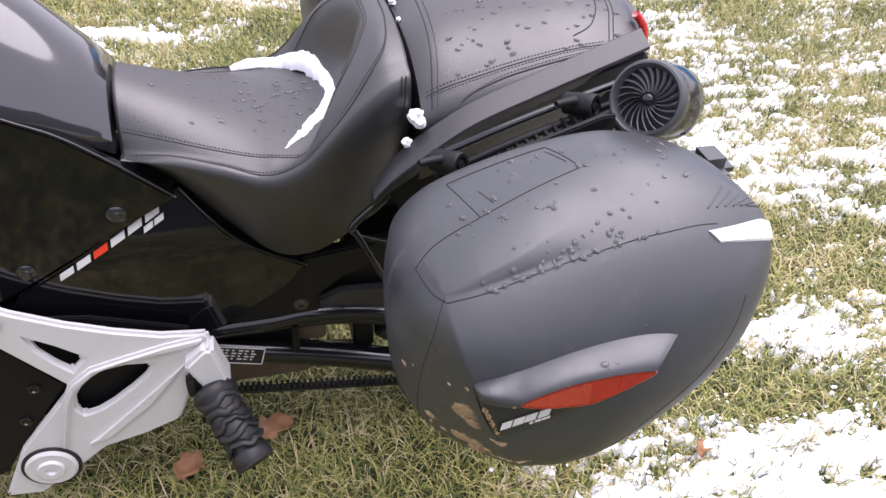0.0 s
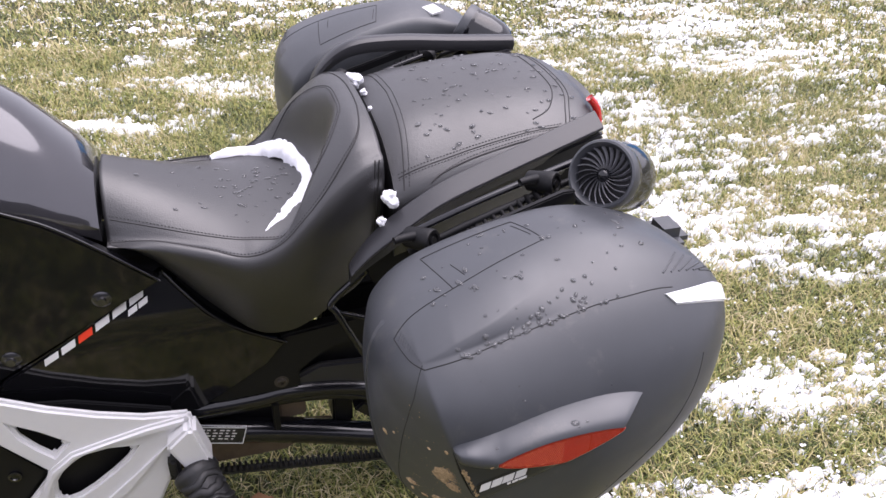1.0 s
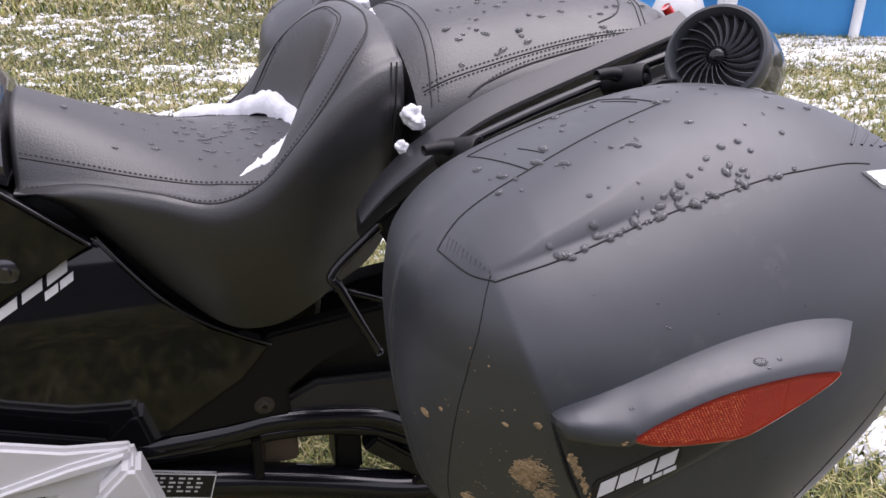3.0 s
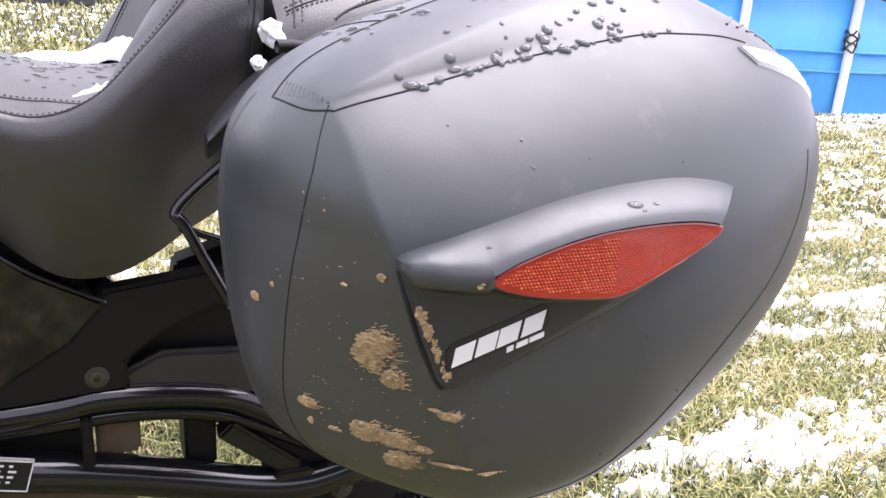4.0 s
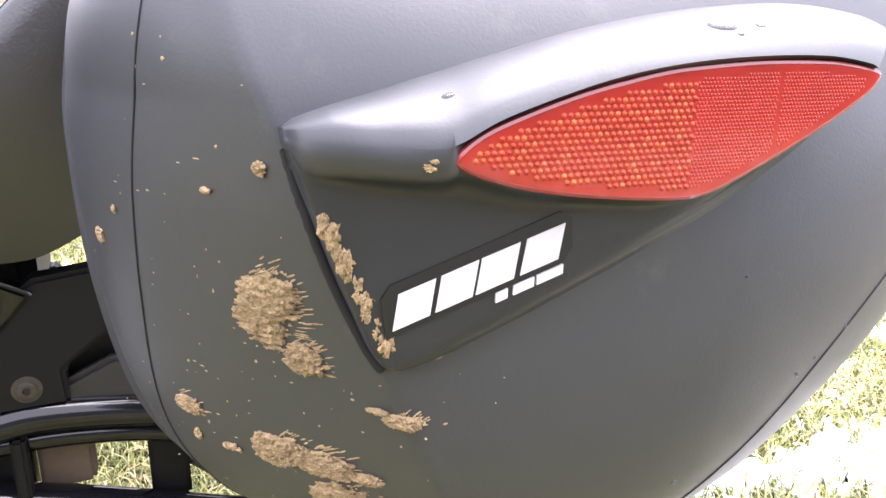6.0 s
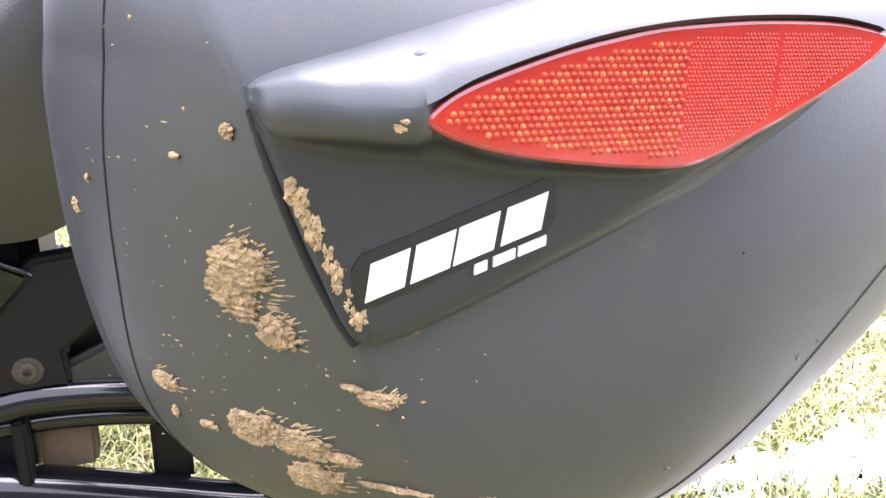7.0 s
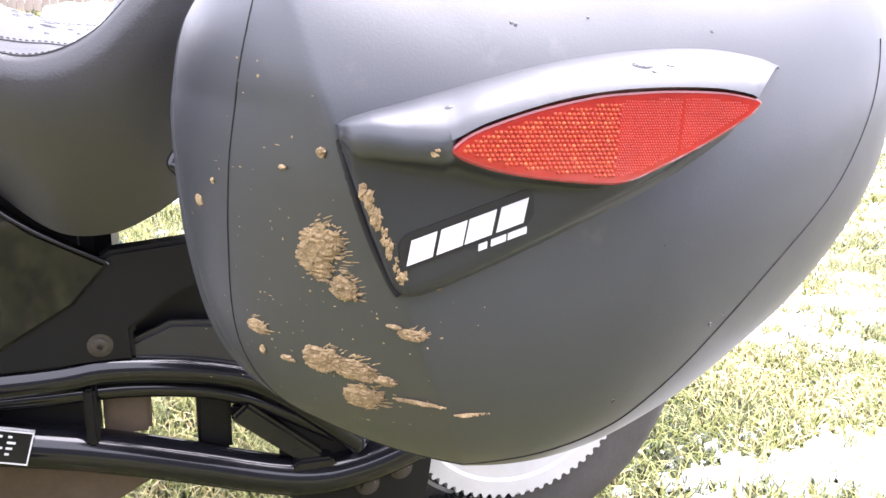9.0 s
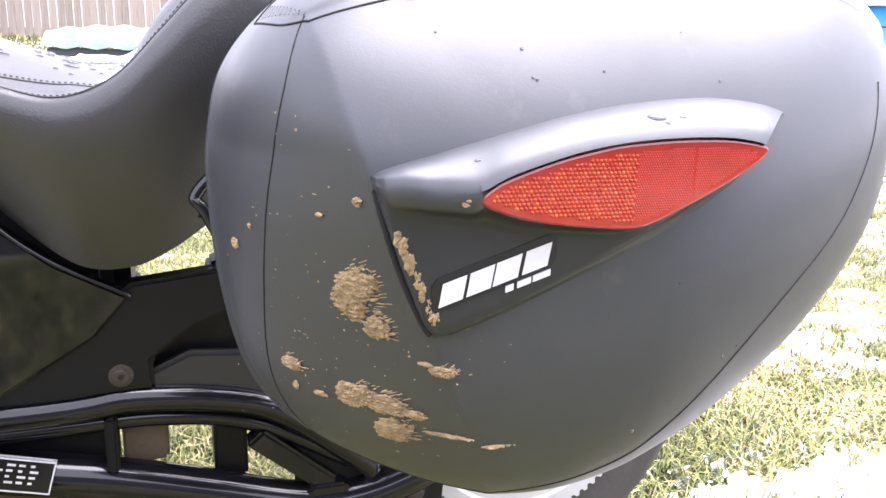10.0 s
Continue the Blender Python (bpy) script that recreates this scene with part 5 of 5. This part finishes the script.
far_case = bpy.data.objects["side_case.001"]
label_at = lambda u_, v_, n_: MIRROR @ Vector((0.470 + 0.030 * u_ - 0.010 * v_, 0.842 - 0.034 * v_ - 0.010 * u_, 0.8405 + 0.002 * u_ + 0.003 * v_ + n_))
decal = obj("decal", [label_at(u_, v_, 0.004) for u_, v_ in ((0, 0), (1, 0), (1, 1), (0, 1))] + [label_at(u_, v_, 0.0) for u_, v_ in ((0, 0), (1, 0), (1, 1), (0, 1))],
            [(0, 1, 2, 3), (7, 6, 5, 4), (0, 4, 5, 1), (1, 5, 6, 2), (2, 6, 7, 3), (3, 7, 4, 0)], WHITE_PRINT, False, far_case, "small white block decal")
far_case.location += Vector((0.008, 0.0, 0.010))
settle(far_case)

# maker's sticker: plain white blocks on black film
u, w_ = Vector((0.943, 0, 0.332)), Vector((0.02, 0, 0.995))
p0 = Vector((0.2583, 0, 0.6362))
film = [p0 - u * 0.002 - w_ * 0.002, p0 + u * 0.057 - w_ * 0.002, p0 + u * 0.060 + w_ * 0.002, p0 + u * 0.059 + w_ * 0.012, p0 + u * 0.055 + w_ * 0.015, p0 - u * 0.001 + w_ * 0.0145, p0 - u * 0.004 + w_ * 0.011]
sticker = part("sticker", prism([(q.x, q.z) for q in film], 0.5836, 0.5856, 0), BLACK_FILM, near_case, "black maker's sticker with white blocks", smooth=False)
slope = w_ + u * 0.16
for at, wide in ((0.0, 0.0120), (0.0138, 0.0122), (0.0270, 0.0128), (0.0420, 0.0130)):
    q0 = p0 + u * at
    q = [q0, q0 + u * wide, q0 + u * wide + slope * 0.0108, q0 + slope * 0.0108]
    part("sticker_block", prism([(a.x, a.z) for a in q], 0.5832, 0.5846, 0), WHITE_PRINT, sticker, smooth=False)
for a, b in ((0.034, 0.038), (0.040, 0.047), (0.048, 0.057)):
    q = [p0 + u * a - w_ * 0.0055, p0 + u * b - w_ * 0.0055, p0 + u * b - w_ * 0.0025, p0 + u * a - w_ * 0.0025]
    part("sticker_block", prism([(c.x, c.z) for c in q], 0.5832, 0.5846, 0), WHITE_PRINT, sticker, smooth=False)
settle(near_case)


# ---- turbine-shaped speakers ----
def speaker():
    c = Vector((0.504, 0.905, 0.854))
    axis = Vector((-0.70, -0.60, 0.40)).normalized()
    sp = empty("speaker", c - Vector((0, 0, 0.05)), "round black turbine-fronted speaker pod on the case mount", "speaker", "speaker pods")
    housing = lathe("housing", [(0.004, 0.0480), (0.0, 0.0490), (-0.006, 0.0495), (-0.008, 0.0484), (-0.011, 0.0488), (-0.035, 0.052), (-0.062, 0.051), (-0.082, 0.044), (-0.094, 0.030), (-0.099, 0.002)], c, axis, GLOSS_TUBE, sp, "gloss black speaker barrel", n=48, caps=False)
    lathe("front_ring", [(-0.004, 0.0385), (0.006, 0.0395), (0.013, 0.0415), (0.0165, 0.0445), (0.0155, 0.0475), (0.011, 0.0492), (0.0, 0.0496), (-0.004, 0.0488)], c, axis, CASE, housing, "satin grey-black front ring", n=48, caps=False)
    lathe("hub", [(0.0, 0.0105), (0.006, 0.0100), (0.010, 0.0075), (0.0125, 0.004), (0.013, 0.0005)], c, axis, GLOSS_TUBE, housing, n=20)
    lathe("backing", [(0.0, 0.040), (0.001, 0.039)], c, axis, SEAM, housing, n=32)
    q = Vector((0, 0, 1)).rotation_difference(axis).to_matrix()
    for k in range(22):
        bm = bmesh.new()
        rows = []
        for j in range(7):
            r = 0.009 + 0.031 * j / 6
            a = 2 * math.pi * k / 22 + 0.5 * j / 6
            rows.append([bm.verts.new(c + q @ Vector((r * math.cos(a + d), r * math.sin(a + d), h))) for d, h in ((-0.035, 0.002), (0.03, 0.009), (0.05, 0.008), (-0.01, 0.001))])
        for j in range(6):
            for m_ in range(4):
                bm.faces.new((rows[j][m_], rows[j + 1][m_], rows[j + 1][(m_ + 1) % 4], rows[j][(m_ + 1) % 4]))
        part("vane", bm, VANE, housing)
    tube("stalk", [c + Vector((0.0, 0, -0.045)), c + Vector((-0.02, 0.02, -0.06))], 0.016, MATT, sp)
    settle(sp)
    return sp


far_pod = mirrored(speaker(), "round black turbine-fronted speaker pod on the opposite case mount", (0.50, 0.905, 0.807))
far_pod.location += Vector((0.028, 0.02, -0.016))


# ---- mud, snow and rain on the vehicle ----
def blob(name, x, z, rx, rz, seed, thick=0.0024, parent=None, turn=0.0):
    """A splash of mud: round where it hit, feathered towards the tail."""
    n = 80 if rx > 0.004 else 22 if rx > 0.0012 else 9
    g = np.linspace(-1.35, 1.35, n)
    A, B = np.meshgrid(g, g, indexing="ij")
    px, pz = x + rx * A * math.cos(turn) - rz * B * math.sin(turn), z + rx * A * math.sin(turn) + rz * B * math.cos(turn)
    ridge = 0.65 * fbm(px * 300 + seed * 7.7, pz * 900 + seed * 3.1, 4) + 0.35 * fbm(px * 1100 + seed, pz * 1500 + seed, 2)
    rag = 0.55 + 0.75 * np.clip(A + 0.2, 0, 1)
    M = 1 - A ** 2 - B ** 2 + rag * 2.0 * (ridge - 0.5) + 0.5 * (vnoise(px * 150 + seed, pz * 170 + seed) - 0.5)
    if seed == 11:
        M -= 0.8 * np.exp(-((A - 0.95) / 0.5) ** 2 - ((B + 0.35) / 0.33) ** 2)
    H = np.clip(thick * np.sqrt(np.clip(M, 0, 1)) * (0.1 + 1.5 * ridge + 0.4 * vnoise(px * 2200, pz * 2200)), 0, 0.004)
    F = np.array(grid_faces(n, n))
    F = F[(M.ravel()[F] > 0).sum(1) >= 2]
    used = np.unique(F)
    index = np.full(n * n, -1)
    index[used] = np.arange(len(used))
    P = np.stack([px, pz, H], -1).reshape(-1, 3)[used]
    return obj(name, [(a, case_y(a, b) - h + 0.0002, b) for a, b, h in P], index[F], MUD, True, parent)


mud = empty("mud_splash", (0.23, 0.585, 0.6), "dried tan mud splashes stuck to the case", "mud")
for k, (x, z, rx, rz) in enumerate([(0.2242, 0.6338, 0.0098, 0.0148), (0.2348, 0.6173, 0.0066, 0.0068), (0.2260, 0.5741, 0.0090, 0.0078), (0.2411, 0.5720, 0.0096, 0.0062), (0.2461, 0.5548, 0.0093, 0.0088),
                                    (0.2722, 0.5588, 0.0125, 0.0015), (0.2958, 0.5526, 0.0080, 0.0010), (0.1946, 0.5825, 0.0050, 0.0048), (0.2638, 0.5994, 0.0060, 0.0030), (0.2097, 0.5685, 0.0036, 0.0020), (0.1671, 0.6448, 0.0020, 0.0034),
                                    (0.2241, 0.6820, 0.0022, 0.0024), (0.2079, 0.6726, 0.0015, 0.0013), (0.1972, 0.5690, 0.0018, 0.0032), (0.2538, 0.5692, 0.0050, 0.0030), (0.1753, 0.6581, 0.0014, 0.0020), (0.2562, 0.6026, 0.0032, 0.0012)]):
    blob("splash", x, z, rx, rz, 11 + k, parent=mud)
for k in range(34):
    t = k / 33
    x, z = 0.2388 + 0.0175 * t, 0.6700 - 0.0420 * t
    bm = bmesh.new()
    bmesh.ops.create_icosphere(bm, subdivisions=3, radius=0.0022 * (0.35 + 1.1 * vnoise(k * 1.3, 5.0)))
    for vv in bm.verts:
        vv.co *= 0.55 + 0.6 * vnoise(vv.co.x * 1800 + k * 9, vv.co.z * 1800) + 0.5 * vnoise(vv.co.x * 5200 + k * 5, vv.co.z * 5200 + vv.co.y * 4100)
        vv.co = Vector((x + 0.0012 + 0.0012 * math.sin(k * 5.1) + vv.co.x * 0.8, 0.5880 - 0.0022 * t + vv.co.y * 0.8, z + vv.co.z * 1.3))
    part("splash", bm, MUD, mud)
# feathered spray round the tailward side of the larger splashes
rf = random.Random(9)
for x, z, rx, rz, many in ((0.2242, 0.6338, 0.0098, 0.0148, 34), (0.2348, 0.6173, 0.0066, 0.0068, 14), (0.2330, 0.5735, 0.0150, 0.0078, 24), (0.2461, 0.5548, 0.0093, 0.0088, 14), (0.2638, 0.5994, 0.0060, 0.0030, 9), (0.1946, 0.5825, 0.0050, 0.0048, 6)):
    for k in range(many):
        way = rf.uniform(-0.5, 1.9)
        far = rf.uniform(0.95, 1.35)
        long = rf.uniform(0.0010, 0.0030)
        blob("splash", x + rx * far * math.cos(way), z + rz * far * math.sin(way), long, rf.uniform(0.00022, 0.00045), 300 + k, 0.0005, mud, 0.25 + 0.6 * math.sin(way) * rf.uniform(0.5, 1.3))
rs = random.Random(4)
for k in range(190):
    x, z = rs.gauss(0.218, 0.038), rs.gauss(0.60, 0.055)
    if 0.16 < x < 0.31 and 0.53 < z < 0.72 and not (x > 0.232 and z > 0.625):
        blob("splash", x, z, 0.0002 + rs.uniform(0.0002, 0.0011) * rs.random() ** 2, 0.0002 + rs.uniform(0.0002, 0.0009) * rs.random() ** 2, 70 + k, 0.0005, mud)
under_ledge = BVHTree.FromPolygons([v.co.copy() for v in near_ledge.data.vertices], [tuple(p.vertices) for p in near_ledge.data.polygons])
for k, (x, z, r) in enumerate(((0.2625, 0.6868, 0.0010), (0.2612, 0.6800, 0.0016))):
    q, nrm, _, _ = under_ledge.find_nearest(Vector((x, 0.55, z)))
    bm = bmesh.new()
    bmesh.ops.create_icosphere(bm, subdivisions=3, radius=r)
    for vv in bm.verts:
        n_ = vv.co.normalized()
        vv.co = q + Vector((vv.co.x * 1.5, vv.co.y * 0.35, vv.co.z * 0.7)) * (0.8 + 0.8 * noise.noise(n_ * 3 + Vector((k * 4.0, 0, 0))))
    part("splash", bm, MUD, mud)
settle(mud)


def snow_strip(name, path, width, high, label, seed):
    """A lumpy ridge of snow along a path of points lying on a surface."""
    p = spline(path, 70)
    v = []
    for i, q in enumerate(p):
        t = p[min(i + 1, 69)] - p[max(i - 1, 0)]
        s = np.cross(t, (0, 0, 1))
        s /= np.linalg.norm(s)
        g = math.sin(math.pi * min(max(i / 69, 0.02), 0.98)) ** 0.35
        for j in range(11):
            a = math.pi * j / 10
            w = width * g * (0.62 + 0.55 * vnoise(i * 0.35 + seed, j * 0.1) + 0.35 * vnoise(i * 1.1 + seed, (j > 5) * 7.0))
            h = high * g * (0.35 + 0.8 * vnoise(i * 0.6 + seed, j * 0.7) + 0.6 * vnoise(i * 1.7 + seed, j * 1.4))
            v.append(q + s * w * math.cos(a) + np.array([0, 0, (h + 0.016) * math.sin(a) - 0.020]))
    return tagged(obj(name, v, grid_faces(70, 11), SNOW, True), label, "snow")


sy = lambda x, v: tuple(SET @ Vector((x, cr(x, SX, S_W) * v, seat_top(x, v) + 0.042 * cr(x, SX, S_W) * v + 0.0063)))
up_by = lambda p, d: (p[0], p[1], p[2] + d)
snow_strip("seat_snow", [sy(0.020, -0.69), sy(0.038, -0.57), sy(0.056, -0.45), sy(0.080, -0.28), sy(0.097, -0.13), sy(0.110, 0.10), sy(0.104, 0.36), sy(0.085, 0.60), up_by(sy(0.060, 0.76), 0.004), up_by(sy(0.025, 0.84), 0.009), up_by(sy(-0.02, 0.88), 0.012), up_by(sy(-0.045, 0.88), 0.008)], 0.0165, 0.010, "ridge of wet snow lying round the seat hollow", 2)
for k, (x, y, z, r) in enumerate([(0.222, 1.008, 0.786, 0.014), (0.205, 0.990, 0.758, 0.008), (0.202, 1.275, 0.872, 0.013), (0.196, 1.297, 0.866, 0.013), (0.21, 1.235, 0.866, 0.006), (0.214, 1.18, 0.858, 0.005), (0.277, 0.866, 0.787, 0.006), (0.286, 0.864, 0.791, 0.006)]):
    bm = bmesh.new()
    bmesh.ops.create_icosphere(bm, subdivisions=4, radius=r)
    for vv in bm.verts:
        n_ = vv.co.normalized()
        shift = Vector((k * 3.3, k * 1.7, 0))
        swell = 0.85 + 0.55 * noise.noise(n_ * 1.3 + shift) + 0.14 * noise.noise(n_ * 3.5 + shift) + 0.07 * noise.noise(n_ * 9 + shift)
        vv.co = Vector((x, y, z)) + vv.co * swell
    tagged(part("snow_clump", bm, SNOW), "small clump of wet snow caught in the gap", "snow")


def drops(name, spots, label, parent=None):
    """Rain drops as flattened domes: spots are (place, normal, radius, stretch, turn)."""
    v, f = [], []
    for place, nrm, r, st, turn in spots:
        q = Vector((0, 0, 1)).rotation_difference(nrm).to_matrix()
        base = len(v)
        v.append(place + nrm * r * 0.6)
        for j in (1, 2, 3):
            a = j / 3 * math.pi / 2
            for k in range(10):
                b = 2 * math.pi * k / 10
                x, y = r * math.sin(a) * math.cos(b) * st, r * math.sin(a) * math.sin(b)
                x, y = x * math.cos(turn) - y * math.sin(turn), x * math.sin(turn) + y * math.cos(turn)
                v.append(place + q @ Vector((x, y, r * 0.6 * math.cos(a) - (0.0004 if j == 3 else 0))))
        for k in range(10):
            k2 = (k + 1) % 10
            f.append((base, base + 1 + k, base + 1 + k2))
            for j in (0, 1):
                f.append((base + 1 + 10 * j + k, base + 11 + 10 * j + k, base + 11 + 10 * j + k2, base + 1 + 10 * j + k2))
    return tagged(obj(name, v, f, WATER, True), label, "water drops", kind="stuff")


rd = random.Random(12)
spots = []


def case_spot(tree, x, y, z, r, st=1.0):
    q, nrm, _, _ = tree.find_nearest(Vector((x, y, z)))
    if nrm.dot(q - Vector((CX, 0.80, CZ))) < 0:
        nrm = -nrm
    spots.append((q, nrm, r, st, rd.uniform(0, 3.1)))


for k in range(64):
    x = 0.235 + 0.21 * rd.betavariate(1.7, 1.8)
    sx_ = [0.205, 0.25, 0.322, 0.407, 0.447]
    d = 0.0 if k % 3 == 0 else 0.034 * rd.random() ** 1.5
    case_spot(near_tree, x, np.interp(x, sx_, [0.650, 0.647, 0.658, 0.673, 0.680]) + d, np.interp(x, sx_, [0.765, 0.779, 0.798, 0.813, 0.8157]) + 0.5 * d, rd.choice((0.0014, 0.0020, 0.0025, 0.0031, 0.0036)), rd.uniform(0.9, 1.7))
for k in range(46):
    x = rd.uniform(0.19, 0.5)
    case_spot(near_tree, x, rd.uniform(0.70, 0.83), 0.87, rd.choice((0.0015, 0.0023, 0.0034)), rd.uniform(0.8, 2.2))
for k in range(7):
    x = rd.uniform(0.24, 0.45)
    case_spot(near_tree, x, 0.6, rd.uniform(0.74, 0.79), rd.uniform(0.0006, 0.0013))
for x, z, r in ((0.373, 0.5535, 0.0013), (0.423, 0.5935, 0.0012), (0.432, 0.5985, 0.0007), (0.4475, 0.6085, 0.0011), (0.3905, 0.6795, 0.0013), (0.427, 0.700, 0.0014)):
    case_spot(near_tree, x, case_y(x, z), z, r, 1.3)
ledge_tree = BVHTree.FromPolygons([v.co.copy() for v in near_ledge.data.vertices], [tuple(p.vertices) for p in near_ledge.data.polygons])
for x, y, z, r in ((0.3600, 0.597, 0.722, 0.0040), (0.3740, 0.597, 0.721, 0.0016), (0.3640, 0.589, 0.719, 0.0012), (0.268, 0.592, 0.702, 0.0016)):
    q, nrm, _, _ = ledge_tree.find_nearest(Vector((x, y - 0.02, z + 0.02)))
    nrm = nrm if nrm.z > 0 else -nrm
    spots.append((q - nrm * r * 0.3, nrm, r, 1.5, 0.0))
drops("rain_drops", spots, "clear rain drops standing on the case lid")

spots = []
for k in range(75):
    x, v = rd.gauss(0.02, 0.06), rd.uniform(-0.6, 0.45)
    if -0.19 < x < 0.12:
        spots.append((Vector(sy(x, v)), Vector((0.1, 0, 1)).normalized(), rd.uniform(0.0014, 0.0039), rd.uniform(1, 2.3), rd.uniform(-0.7, 0.7)))
for k in range(110):
    x, v = rd.uniform(0.26, 0.53), rd.uniform(-0.9, 0.8)
    spots.append((SET @ Vector((x, cr(x, PX, P_W) * v, pillion_top(x, v) + 0.042 * cr(x, PX, P_W) * v + 0.0063)), Vector((0, 0, 1)), rd.uniform(0.0014, 0.0039), rd.uniform(1, 2.3), rd.uniform(-0.7, 0.7)))
drops("rain_drops", spots, "clear rain drops scattered over the seats")

# ---- fallen leaves ----
def leaf(x, y, size, turn, seed):
    v = []
    for i in range(9):
        t = i / 8
        w = size * 0.42 * math.sin(math.pi * t ** 0.8) * (1 + 0.25 * math.sin(i * 2.3 + seed))
        for s in (-1, -0.5, 0, 0.5, 1):
            lx, ly = (t - 0.5) * size, w * s
            v.append((x + lx * math.cos(turn) - ly * math.sin(turn), y + lx * math.sin(turn) + ly * math.cos(turn), 0.045 + 0.35 * abs(ly) + 0.012 * math.sin(t * 5 + s * 2 + seed)))
    ob = obj("fallen_leaf", v, grid_faces(9, 5), LEAF, True)
    so = ob.modifiers.new("thick", "SOLIDIFY")
    so.thickness = 0.0012
    return tagged(ob, "curled dead brown leaf lying in the grass", "leaf", "fallen leaves")


leaf(-0.045, 1.105, 0.085, 0.4, 1)
leaf(-0.20, 1.03, 0.07, 1.0, 2)
leaf(0.81, 0.95, 0.035, 1.3, 3)
leaf(0.42, 0.80, 0.02, 0.3, 4)
